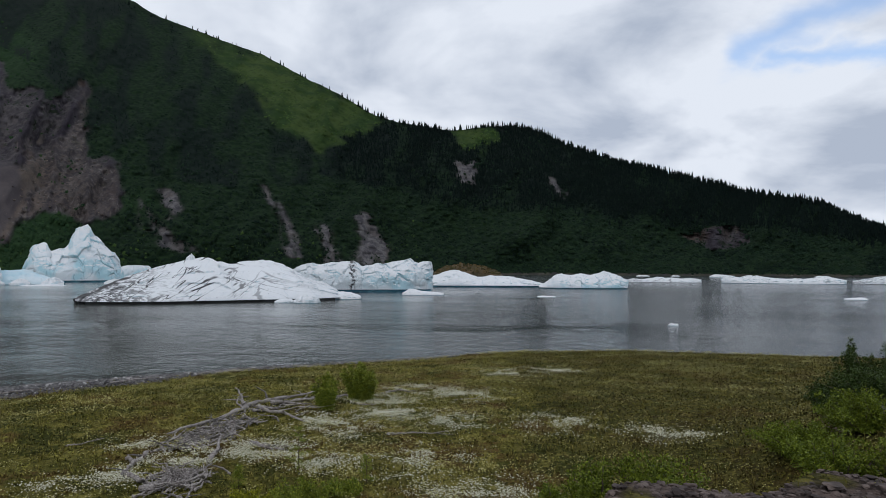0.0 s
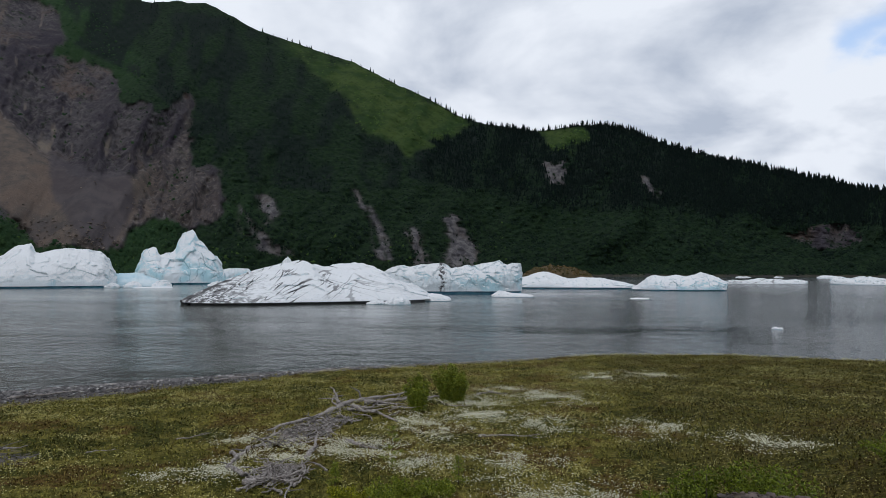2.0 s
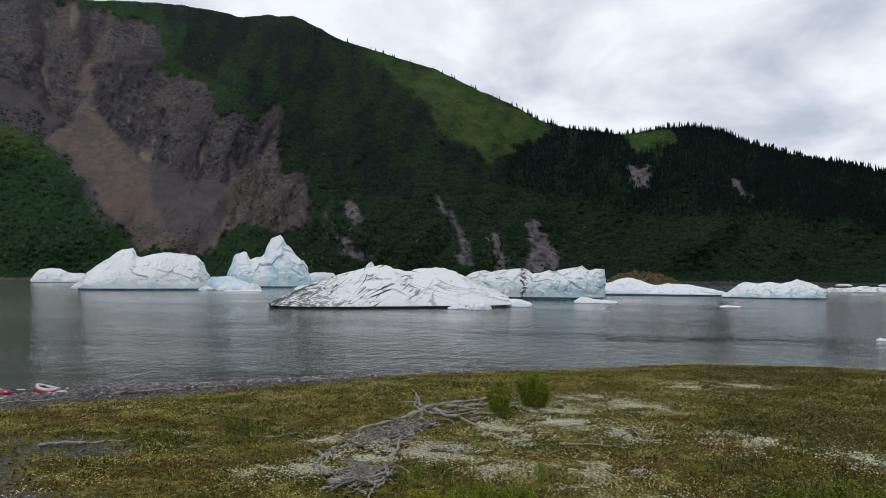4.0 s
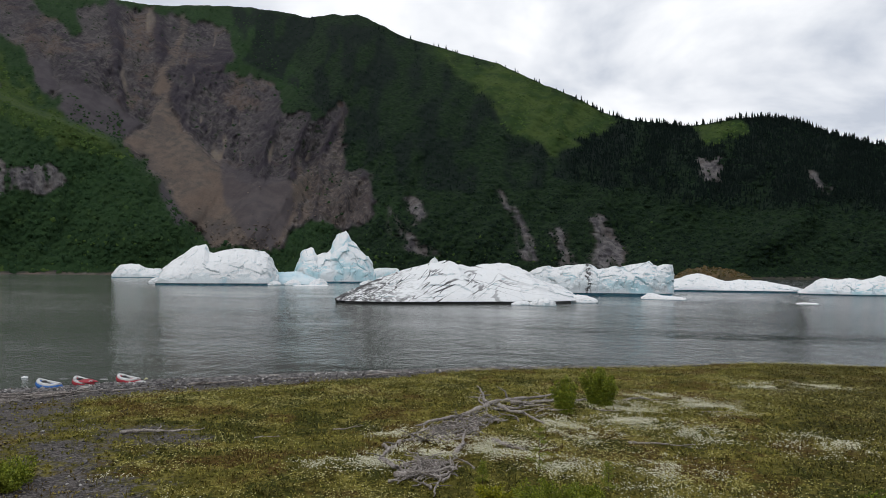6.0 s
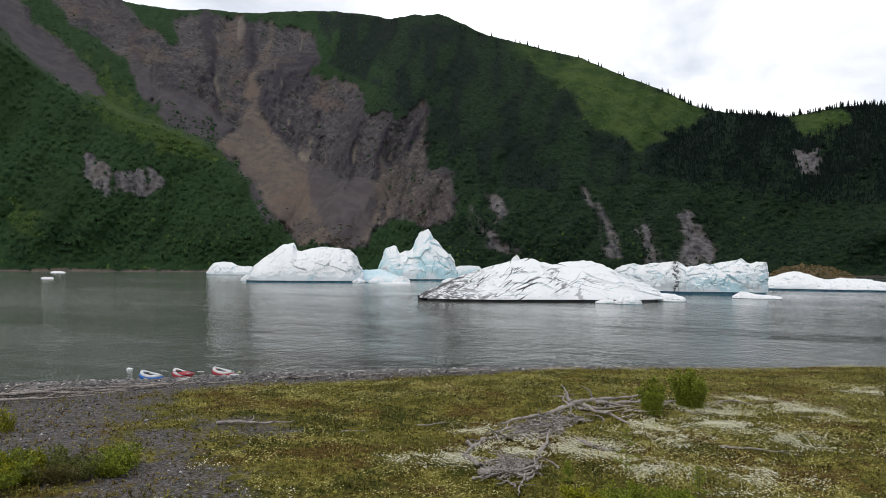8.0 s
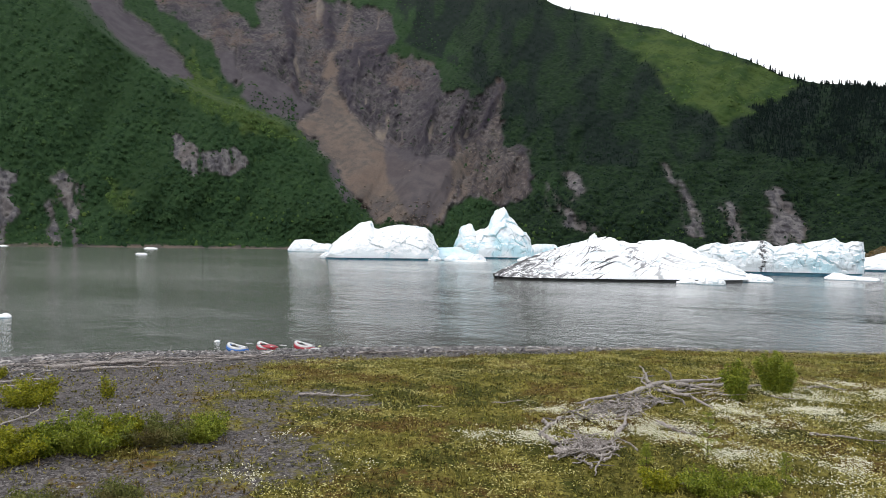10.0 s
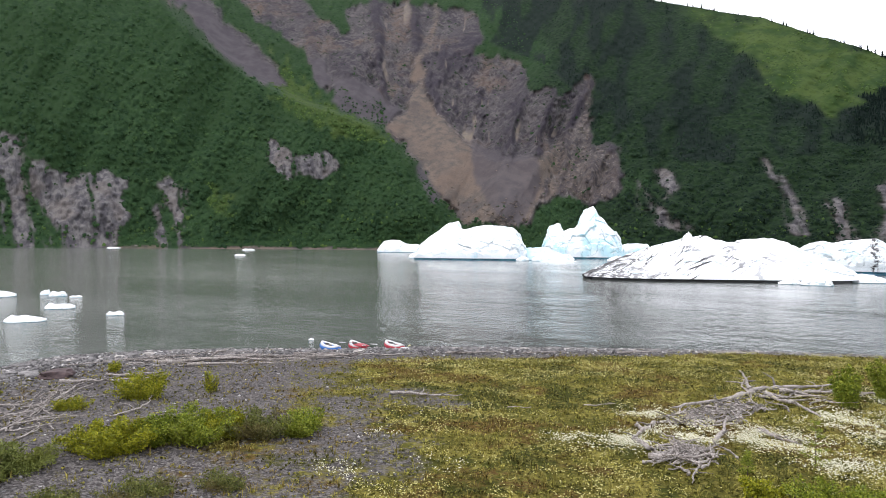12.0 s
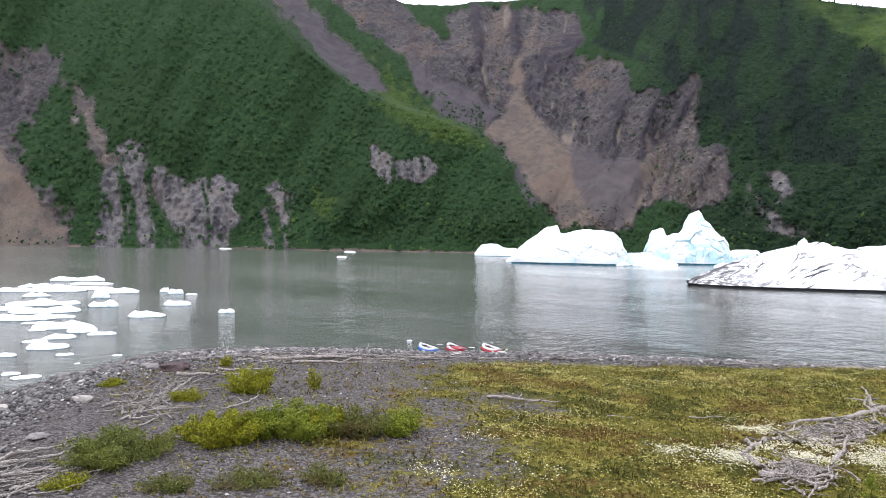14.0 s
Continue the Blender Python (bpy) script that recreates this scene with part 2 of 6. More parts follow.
# glacier ice: white rind on what faces up, pale blue body, some of it dirt-streaked
def ice_mat(name, blue=0.4, dirt=0.0, scale=1.0, seam=None):
    k = Mat(name, 0.5, ior=1.31, spec=0.4)
    n1, n2 = k.noise(0.11 * scale, 4, 0.5), k.noise(0.7 * scale, 6, 0.65)
    facing = k.node("ShaderNodeSeparateXYZ")
    k.link(k.node("ShaderNodeNewGeometry").outputs["Normal"], facing.inputs[0])
    rind = k.step(k.calc("ADD", facing.outputs[2], k.calc("MULTIPLY", k.calc("SUBTRACT", n1, 0.5), 0.9)), 0.12 + 0.35 * blue, 0.40 + 0.5 * blue)
    body = k.mix(k.step(n1, 0.56 - 0.2 * blue, 0.72 - 0.2 * blue), (0.70, 0.76, 0.79), (0.50 - 0.06 * blue, 0.69, 0.76))
    c = k.mix(rind, body, (0.77, 0.782, 0.79))
    c = k.mix(k.step(n2, 0.52, 0.75, 0, 0.35), c, (0.66, 0.71, 0.745))
    bent = k.node("ShaderNodeVectorMath", operation="ADD")
    twist = k.node("ShaderNodeTexNoise")
    twist.inputs["Scale"].default_value = 0.25 * scale
    k.link(k.co(), twist.inputs["Vector"])
    k.link(twist.outputs["Color"], bent.inputs[0])
    k.link(k.co((0.22 * scale, 0.08 * scale, 0.10 * scale), (0.0, 0.5, 0.0)), bent.inputs[1])
    crack = k.cells(1.0, bent.outputs[0], "DISTANCE_TO_EDGE")
    where = k.step(k.noise(0.06 * scale, 3), 0.46, 0.56)
    c = k.mix(k.calc("MULTIPLY", where, k.step(crack, 0.0, 0.035, min(0.9, 0.12 + 0.8 * blue), 0)), c, (0.22, 0.36, 0.44))
    if dirt:
        left = k.node("ShaderNodeSeparateXYZ")
        k.link(k.co(), left.inputs[0])

        def lines(turn, along, across, thin, seed):
            """Long thin seams of silt that run at one slant over the flank."""
            v = k.node("ShaderNodeMapping")
            v.inputs["Rotation"].default_value = (0, radians(turn), 0)
            v.inputs["Location"].default_value = (seed, 0, seed)
            k.link(k.co((1, 0.05, 1)), v.inputs["Vector"])
            w = k.node("ShaderNodeMapping")
            w.inputs["Scale"].default_value = (along, 0.05, across)
            k.link(v.outputs[0], w.inputs["Vector"])
            n = k.calc("ABSOLUTE", k.calc("SUBTRACT", k.noise(1.0, 3, 0.45, w.outputs[0], 0.5), 0.5))
            return k.step(n, thin * 0.35, thin, 1.0, 0.0)
        silt = (0.045, 0.043, 0.046)
        head = k.step(left.outputs[0], -9, 5, 1, 0)
        c = k.mix(k.calc("MULTIPLY", lines(24, 0.045, 0.34, 0.015, 3.0), k.calc("MULTIPLY", k.step(left.outputs[0], -4, 14, 1, 0.0), k.step(k.noise(0.11, 3), 0.38, 0.50))), c, silt)
        c = k.mix(k.calc("MULTIPLY", lines(-14, 0.04, 0.26, 0.014, 17.0), k.calc("MULTIPLY", k.step(left.outputs[0], 2, 16, 1, 0.12), k.step(k.noise(0.09, 3), 0.46, 0.56))), c, silt)
        c = k.mix(k.calc("MULTIPLY", lines(30, 0.10, 0.8, 0.022, 29.0), k.calc("MULTIPLY", head, k.step(k.noise(0.16, 3), 0.44, 0.56))), c, silt)
        foul = k.step(left.outputs[0], -24, -6, 1, 0)
        grime = k.step(k.calc("ADD", k.noise(0.85, 8, 0.75, k.slant(-20, (0.6, 1, 1.4))), k.calc("MULTIPLY", foul, 0.08)), 0.535, 0.60)
        c = k.mix(k.calc("MULTIPLY", foul, k.calc("MULTIPLY", grime, 0.9 * dirt)), c, (0.050, 0.047, 0.048))
        c = k.mix(k.step(k.noise(1.4, 7, 0.7), 0.63, 0.70, 0, 0.5), c, (0.16, 0.155, 0.155))
    if seam is not None:
        along = k.node("ShaderNodeSeparateXYZ")
        k.link(k.co(), along.inputs[0])
        off = k.calc("ABSOLUTE", k.calc("ADD", k.calc("SUBTRACT", along.outputs[0], seam), k.calc("MULTIPLY", k.calc("SUBTRACT", k.noise(0.5, 4), 0.5), 4.0)))
        c = k.mix(k.calc("MULTIPLY", k.step(off, 0.2, 1.5, 1, 0), k.step(k.noise(1.1, 6, 0.7), 0.45, 0.56)), c, (0.06, 0.058, 0.062))
    k.color(c).bump(k.calc("ADD", n2, k.noise(2.5 * scale, 5)), 0.5, 0.30 / scale)
    return k.m


M_ICE = ice_mat("white_ice", 0.10)
M_ICE_BLUE = ice_mat("blue_ice", 0.62)
M_ICE_MIX = ice_mat("pale_blue_ice", 0.35)
M_ICE_SEAM = ice_mat("pale_blue_ice_with_silt_seam", 0.35, seam=-2.6)
M_ICE_DIRTY = ice_mat("dirt_streaked_ice", 0.05, 1.0)
M_ICE_TURQUOISE = plain_mat("turquoise_ice", (0.36, 0.58, 0.67), (0.66, 0.735, 0.76), 0.10, 0.35, 0.2)
M_FLOE = ice_mat("floe_ice", 0.15, 0, 4.0)
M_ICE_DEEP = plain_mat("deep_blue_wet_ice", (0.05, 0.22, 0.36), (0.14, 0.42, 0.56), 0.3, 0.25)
# near-black: the shadow under the overhang, painted as a colour
M_ICE_UNDERSHADE = plain_mat("undercut_shade_ice", (0.012, 0.013, 0.015), (0.05, 0.055, 0.06), 0.3, 0.3)

def meadow_tone(k, dark, light):
    """The mosaic of the meadow: olive, yellow-green, rusty and dark green stands."""
    c = k.mix(k.step(k.noise(0.55, 5, 0.65), 0.42, 0.58), dark, light)
    c = k.mix(k.step(k.noise(0.26, 5, 0.62), 0.50, 0.57, 0, 0.85), c, (0.105, 0.058, 0.019))
    c = k.mix(k.step(k.noise(0.33, 5, 0.6, k.co((1, 1, 1), (0, 0, 1.1))), 0.52, 0.59, 0, 0.9), c, (0.042, 0.050, 0.009))
    c = k.mix(k.step(k.noise(0.8, 5, 0.65), 0.52, 0.60, 0, 0.9), c, (0.225, 0.195, 0.046))
    # dimmer light towards the mound, put into the colour by position
    east = k.node("ShaderNodeSeparateXYZ")
    k.link(k.co(), east.inputs[0])
    east_dim = k.calc("ADD", k.step(east.outputs[0], -1, 7), k.calc("MULTIPLY", k.calc("SUBTRACT", k.noise(0.28, 4), 0.5), 1.6))
    return k.mix(k.step(east_dim, 0.45, 1.0, 0, 0.72), c, (0.040, 0.036, 0.009))


# near ground: moss and low herbs over dark gravel
k = Mat("meadow_ground", 0.95, spec=0.08)
moss = meadow_tone(k, (0.078, 0.072, 0.014), (0.136, 0.122, 0.026))
spot = k.node("ShaderNodeSeparateXYZ")
k.link(k.cells(10, out="Color"), spot.inputs[0])
moss = k.mix(k.step(spot.outputs[0], 0.55, 0.95, 0, 0.8), moss, (0.166, 0.142, 0.034))
moss = k.mix(k.step(spot.outputs[1], 0.70, 0.95, 0, 0.8), moss, (0.034, 0.034, 0.007))
moss = k.mix(k.step(k.noise(0.9, 4), 0.52, 0.66, 0, 0.7), moss, (0.056, 0.060, 0.010))
bloom = k.calc("MULTIPLY", k.attr("bloom"), k.step(k.noise(17, 4, 0.7), 0.50, 0.60, 0, 0.6))
moss = k.mix(bloom, moss, (0.42, 0.395, 0.27))
moss = k.mix(k.step(k.noise(14, 4), 0.5, 0.75, 0, 0.5), moss, (0.040, 0.040, 0.012))
cob = k.node("ShaderNodeSeparateXYZ")
k.link(k.cells(13, out="Color"), cob.inputs[0])
grit = k.mix(k.step(cob.outputs[0], 0.1, 1.0), (0.056, 0.049, 0.047), (0.190, 0.172, 0.164))
grit = k.mix(k.step(k.cells(13, feature="DISTANCE_TO_EDGE"), 0.0, 0.10, 0.8, 0), grit, (0.035, 0.033, 0.035))
grit = k.mix(k.step(k.noise(22, 3), 0.45, 0.7, 0, 0.6), grit, (0.145, 0.132, 0.126))
grit = k.mix(k.step(k.noise(0.7, 5), 0.5, 0.8, 0, 0.7), grit, (0.080, 0.072, 0.066))
stone = k.mix(k.step(k.noise(3.2, 9, 0.7, k.co((1, 1.8, 1), (0, 0, 0.5))), 0.38, 0.62), (0.027, 0.020, 0.017), (0.140, 0.105, 0.090))
g = k.step(k.calc("ADD", k.attr("gravel"), k.calc("MULTIPLY", k.calc("SUBTRACT", k.noise(3.0, 6, 0.65), 0.5), 1.6)), 0.3, 0.7)
c = k.mix(k.attr("stone"), k.mix(g, moss, grit), stone)
k.color(c).bump(k.calc("ADD", k.noise(9, 6, 0.7), k.cells(16)), 0.9, 0.06)
M_GROUND = k.m

k = Mat("meadow_herbs", 0.7, spec=0.1)
k.color(k.mix(1.0, k.step(k.island(), 0.0, 1.0, 0.45, 1.40), k.mix(k.calc("MULTIPLY", k.island(), 0.45), meadow_tone(k, (0.088, 0.088, 0.014), (0.186, 0.170, 0.036)), (0.241, 0.220, 0.047)), "MULTIPLY"))
M_HERB = k.m
k = Mat("meadow_grass", 0.7, spec=0.1)
k.color(k.mix(1.0, k.step(k.island(), 0.0, 1.0, 0.5, 1.40), k.mix(k.calc("MULTIPLY", k.island(), 0.5), meadow_tone(k, (0.096, 0.099, 0.015), (0.192, 0.174, 0.038)), (0.230, 0.187, 0.051)), "MULTIPLY"))
M_GRASS = k.m
k = Mat("pale_flowers", 0.85, spec=0.2)
k.color(k.mix(k.island(), (0.42, 0.40, 0.27), (0.70, 0.68, 0.53)))
M_FLOWER = k.m
k = Mat("yellow_flowers", 0.85, spec=0.2)
k.color(k.mix(k.island(), (0.30, 0.28, 0.085), (0.54, 0.50, 0.23)))
M_YELLOW = k.m

M_LEAF = leaf_mat("willow_leaves", (0.078, 0.115, 0.011), (0.26, 0.29, 0.032), (0.16, 0.18, 0.020), 0.6, 0.5)
M_LEAF_LIGHT = leaf_mat("yellow_green_leaves", (0.085, 0.105, 0.008), (0.31, 0.30, 0.016), (0.18, 0.185, 0.014), 0.9, 0.5)
M_LEAF_DARK = leaf_mat("alder_leaves", (0.018, 0.038, 0.008), (0.062, 0.090, 0.018), (0.050, 0.062, 0.016), 0.6, 0.5)
M_LEAF_GREY = leaf_mat("grey_green_leaves", (0.060, 0.080, 0.018), (0.19, 0.21, 0.055), (0.14, 0.15, 0.026), 0.8, 0.6)
M_LEAF_MID = leaf_mat("green_alder_leaves", (0.046, 0.070, 0.007), (0.185, 0.225, 0.019), (0.105, 0.130, 0.012), 1.5, 0.5)
M_LEAF_RUST = leaf_mat("rusty_leaves", (0.055, 0.075, 0.016), (0.17, 0.17, 0.045), (0.12, 0.080, 0.038), 0.9, 0.6)
M_STEM = plain_mat("shrub_bark", (0.06, 0.045, 0.035), (0.13, 0.10, 0.08), 8, 0.85, 0.01)

k = Mat("weathered_wood", 0.85, spec=0.25)
grain = k.noise(3.0, 7, 0.65, k.co((9, 9, 9)))
c = k.mix(k.step(grain, 0.3, 0.7), (0.058, 0.047, 0.041), (0.51, 0.462, 0.425))
c = k.mix(k.step(k.noise(5.0, 4), 0.50, 0.66, 0, 0.8), c, (0.075, 0.058, 0.048))
c = k.mix(1.0, k.step(k.island(), 0.0, 1.0, 0.30, 1.35), c, "MULTIPLY")
k.color(k.mix(k.calc("MULTIPLY", k.each(), 0.25), c, (0.40, 0.36, 0.335))).bump(grain, 0.8, 0.02)
M_WOOD = k.m

k = Mat("beach_pebbles", 0.8, spec=0.35)
r = k.island()
c = k.mix(k.step(r, 0.0, 0.9), (0.038, 0.035, 0.036), (0.178, 0.168, 0.165))
k.color(k.mix(k.step(r, 0.94, 0.98), c, (0.44, 0.42, 0.40))).bump(k.noise(20, 4), 0.4, 0.01)
M_PEBBLE = k.m
k = Mat("scree_rocks", 0.9, spec=0.2)
k.color(k.mix(k.island(), (0.075, 0.062, 0.055), (0.19, 0.155, 0.125)))
M_SCREE_ROCK = k.m
M_STONE = plain_mat("grey_stone", (0.10, 0.095, 0.095), (0.24, 0.225, 0.215), 5, 0.85, 0.03)
M_STONE_PALE = plain_mat("pale_stone", (0.24, 0.22, 0.20), (0.42, 0.39, 0.36), 5, 0.85, 0.02)
M_STONE_RUST = plain_mat("rusty_stone", (0.045, 0.030, 0.031), (0.085, 0.058, 0.056), 5, 0.9, 0.03)
M_SHELF = plain_mat("brown_broken_rock", (0.034, 0.025, 0.022), (0.150, 0.112, 0.095), 5.0, 0.92, 0.03)
M_LEDGE = plain_mat("lichened_ledge", (0.035, 0.032, 0.032), (0.10, 0.092, 0.088), 4, 0.9, 0.08)
M_MOUND = plain_mat("brown_gravel", (0.045, 0.040, 0.016), (0.125, 0.085, 0.045), 0.12, 0.9, 1.0)
M_SCRUB = leaf_mat("rusty_scrub", (0.030, 0.030, 0.012), (0.135, 0.090, 0.040), (0.060, 0.062, 0.020), 0.08, 0.9, 0.05)
M_BLUE = plain_mat("blue_coated_fabric", (0.012, 0.10, 0.36), (0.02, 0.13, 0.42), 3, 0.45)
M_RED = plain_mat("red_coated_fabric", (0.25, 0.003, 0.014), (0.32, 0.006, 0.020), 3, 0.45)
M_WHITE = plain_mat("pale_coated_fabric", (0.48, 0.48, 0.48), (0.60, 0.60, 0.59), 3, 0.5)
M_BLACK = plain_mat("black_plastic", (0.018, 0.018, 0.02), (0.04, 0.04, 0.04), 6, 0.5)
M_GREY = plain_mat("grey_fabric", (0.20, 0.21, 0.22), (0.32, 0.33, 0.34), 6, 0.7)
M_YELLOWBAG = plain_mat("pale_yellow_fabric", (0.55, 0.52, 0.22), (0.70, 0.68, 0.40), 6, 0.7)

# ---- helpers for meshes ----
def rnd(i, j, k, seed):
    n = (i * 374761393 + j * 668265263 + k * 1440662683 + seed * 974711) & 0xFFFFFFFF
    n = ((n ^ (n >> 13)) * 1274126177) & 0xFFFFFFFF
    return ((n ^ (n >> 16)) & 0xFFFF) / 65535.0


def vnoise(x, y, z=0.0, seed=0):
    """Smooth value noise from 0 to 1 on arrays."""
    x, y, z = np.broadcast_arrays(np.asarray(x, float), np.asarray(y, float), np.asarray(z, float))
    i, j, k = (np.floor(a).astype(np.int64) for a in (x, y, z))
    u, v, w = x - i, y - j, z - k
    u, v, w = (a * a * (3 - 2 * a) for a in (u, v, w))
    total = 0.0
    for a in (0, 1):
        for b in (0, 1):
            for c in (0, 1):
                total = total + rnd(i + a, j + b, k + c, seed) * (u if a else 1 - u) * (v if b else 1 - v) * (w if c else 1 - w)
    return total


def fbm(x, y, z=0.0, seed=0, octaves=4, gain=0.5):
    total, amp, norm = 0.0, 1.0, 0.0
    for o in range(octaves):
        f = 2.03 ** o
        total = total + amp * vnoise(np.asarray(x) * f, np.asarray(y) * f, np.asarray(z) * f, seed + 17 * o)
        norm += amp
        amp *= gain
    return total / norm


def smooth(v, lo, hi):
    a = np.clip((np.asarray(v, float) - lo) / (hi - lo), 0, 1)
    return a * a * (3 - 2 * a)


def raw_mesh(name, verts, faces, material, soft=True):
    """A mesh from arrays: verts (n, 3), faces (m, corners)."""
    me = bpy.data.meshes.new(name)
    verts, faces = np.ascontiguousarray(verts, np.float32), np.ascontiguousarray(faces, np.int32)
    me.vertices.add(len(verts))
    me.vertices.foreach_set("co", verts.ravel())
    me.loops.add(faces.size)
    me.loops.foreach_set("vertex_index", faces.ravel())
    me.polygons.add(len(faces))
    me.polygons.foreach_set("loop_start", np.arange(0, faces.size, faces.shape[1], dtype=np.int32))
    me.update(calc_edges=True)
    me.polygons.foreach_set("use_smooth", np.full(len(faces), soft))
    me.materials.append(material)
    return me


def give(me, name, values):
    """A value for each vertex, which the material reads."""
    a = me.attributes.new(name, "FLOAT", "POINT")
    a.data.foreach_set("value", np.ascontiguousarray(values, np.float32).ravel())


def grid_faces(rows, cols):
    i = np.arange(rows - 1)[:, None] * cols + np.arange(cols - 1)[None, :]
    i = i.ravel()
    return np.stack([i, i + 1, i + cols + 1, i + cols], 1)


def scatter(protos, places, sizes, turns, rng, lean=0.0, flat=None, rise=0.0):
    """Copies of small prototypes (verts, triangles), joined: verts and faces. rise: the grade of the hillside that they lie on."""
    out_v, out_f, base = [], [], 0
    pick = rng.integers(0, len(protos), len(places))
    for n, (pv, pf) in enumerate(protos):
        sel = np.where(pick == n)[0]
        if not len(sel):
            continue
        c, s = np.cos(turns[sel])[:, None], np.sin(turns[sel])[:, None]
        v = pv[None] * sizes[sel][:, None, None]
        if flat is not None:
            v = v * np.stack([np.ones(len(sel)), np.ones(len(sel)), flat[sel]], 1)[:, None, :]
        x = v[..., 0] * c - v[..., 1] * s
        y = v[..., 0] * s + v[..., 1] * c
        z = v[..., 2]
        if rise:
            out = places[sel][:, None, :2] / np.linalg.norm(places[sel][:, None, :2], axis=2, keepdims=True)
            z = z + rise * (x * out[..., 0] + y * out[..., 1])
        if lean:
            x = x + z * rng.normal(0, lean, len(sel))[:, None]
            y = y + z * rng.normal(0, lean, len(sel))[:, None]
        out_v.append((np.stack([x, y, z], -1) + places[sel][:, None, :]).reshape(-1, 3))
        out_f.append((pf[None] + (np.arange(len(sel)) * len(pv))[:, None, None] + base).reshape(-1, pf.shape[1]))
        base += len(sel) * len(pv)
    return np.concatenate(out_v), np.concatenate(out_f)


def inside(poly, x, y):
    """Which points lie in a polygon."""
    hit = np.zeros(np.shape(x), bool)
    for (x0, y0), (x1, y1) in zip(poly, poly[1:] + poly[:1]):
        if y0 != y1:
            hit ^= ((y0 > y) != (y1 > y)) & (x < (x1 - x0) * (y - y0) / (y1 - y0) + x0)
    return hit


def blob_proto(seed, sides=6, rings=2, rough=0.35, top=1.0):
    """A knobbly dome, 1 across its half width."""
    rng = np.random.default_rng(seed)
    v, f = [], []
    for r in range(rings):
        a = r / rings * math.pi / 2
        for s in range(sides):
            w = 2 * math.pi * (s + 0.5 * (r % 2)) / sides
            q = 1 + rough * (rng.random() - 0.5) * 2
            v.append((math.cos(w) * math.cos(a) * q, math.sin(w) * math.cos(a) * q, top * math.sin(a) * q - 0.15))
    v.append((0.1 * rng.normal(), 0.1 * rng.normal(), top))
    for r in range(rings - 1):
        for s in range(sides):
            a, b = r * sides + s, r * sides + (s + 1) % sides
            c, d = a + sides, b + sides
            f += [(a, b, d if r % 2 else c), (b, d, c) if not r % 2 else (a, d, c)]
    last = (rings - 1) * sides
    for s in range(sides):
        f.append((last + s, last + (s + 1) % sides, len(v) - 1))
    return np.array(v), np.array(f)


def conifer_proto(seed, tiers=3, sides=5):
    """A spruce: ragged skirts of boughs on a trunk, 1 high."""
    rng = np.random.default_rng(seed)
    v, f = [], []
    for n in range(tiers):
        z0, z1 = 0.06 + 0.80 * n / tiers, 0.06 + 0.80 * (n + 1) / tiers + 0.14
        w = 0.19 * (1 - n / tiers) ** 0.8 + 0.02
        b = len(v)
        for s in range(sides):
            q = 0.65 + 0.7 * rng.random()
            a = 2 * math.pi * (s + 0.5 * (n % 2)) / sides
            v.append((w * q * math.cos(a), w * q * math.sin(a), z0 + 0.05 * rng.normal()))
        v.append((0.01 * rng.normal(), 0.01 * rng.normal(), min(z1, 1.0)))
        f += [(b + s, b + (s + 1) % sides, b + sides) for s in range(sides)]
    return np.array(v), np.array(f)


# ---- the near ground ----
SHORE_AZ = [-180, -90, -60, -40, -28, -24, -18, -12, -5, 1.5, 8.3, 14.6, 24, 32, 41, 48.5, 56.6, 62, 67.2, 70.4, 73.4, 76.5, 78.5, 84, 95, 180]
SHORE_R = [4600, 1500, 110, 66, 61.5, 60.5, 60, 59, 57.2, 55.2, 53.5, 51.8, 49.3, 48.3, 47.8, 47.7, 48.7, 49.2, 49, 46.6, 43.3, 40, 37.7, 34, 60, 4600]


def azimuth(x, y):
    return np.degrees(np.arctan2(-np.asarray(x, float), np.asarray(y, float)))


def inland(x, y):
    """Metres from the water's edge, along the way to the knoll."""
    return np.interp(azimuth(x, y), SHORE_AZ, SHORE_R) - np.hypot(x, y)


def ground_z(x, y):
    x, y = np.asarray(x, float), np.asarray(y, float)
    az, r, s = azimuth(x, y), np.hypot(x, y), inland(x, y)
    s = s + 0.8 * (vnoise(x * 0.35, y * 0.35, 0, 5) - 0.5)
    bank = smooth(az, -8, 6) * 4.0 + 2.0
    z = np.where(s < 0, np.maximum(s * 0.12, -3), 0.55 * smooth(s, -1, bank) + 0.33 * smooth(s, bank * 0.5, bank * 2.6))
    z = z + smooth(s, 3, 10) * smooth(r, 8, 15) * (0.5 * (fbm(x * 0.09, y * 0.09, 0, 9, 3) - 0.5) + 0.14 * (vnoise(x * 0.8, y * 0.8, 0, 11) - 0.5))
    # the knoll under the camera, with a shelf of rock to its right
    shelf = smooth(-az, 4, 16) * smooth(az, -75, -45)
    edge = 3.0 + 3.5 * shelf + 1.2 * smooth(-az, 24, 28.5) * smooth(az, -75, -45)
    z = z + (4.3 - 0.08 * shelf) * (1 - smooth(r, edge, edge + 8.5 - 4.0 * shelf)) ** 1.2
    # a second, lower mound beyond it
    d = np.hypot(x - 17.5, y - 20.5)
    z = z + 2.3 * (1 - smooth(d, 2, 10.5)) * (0.8 + 0.4 * vnoise(x * 0.5, y * 0.5, 0, 31))
    # hills at the back
    far = smooth(r, 200, 3500) * smooth(np.abs(az - 15), 95, 130)
    return z + 260 * far * (0.4 + fbm(x * 0.002, y * 0.002, 0, 3, 3))


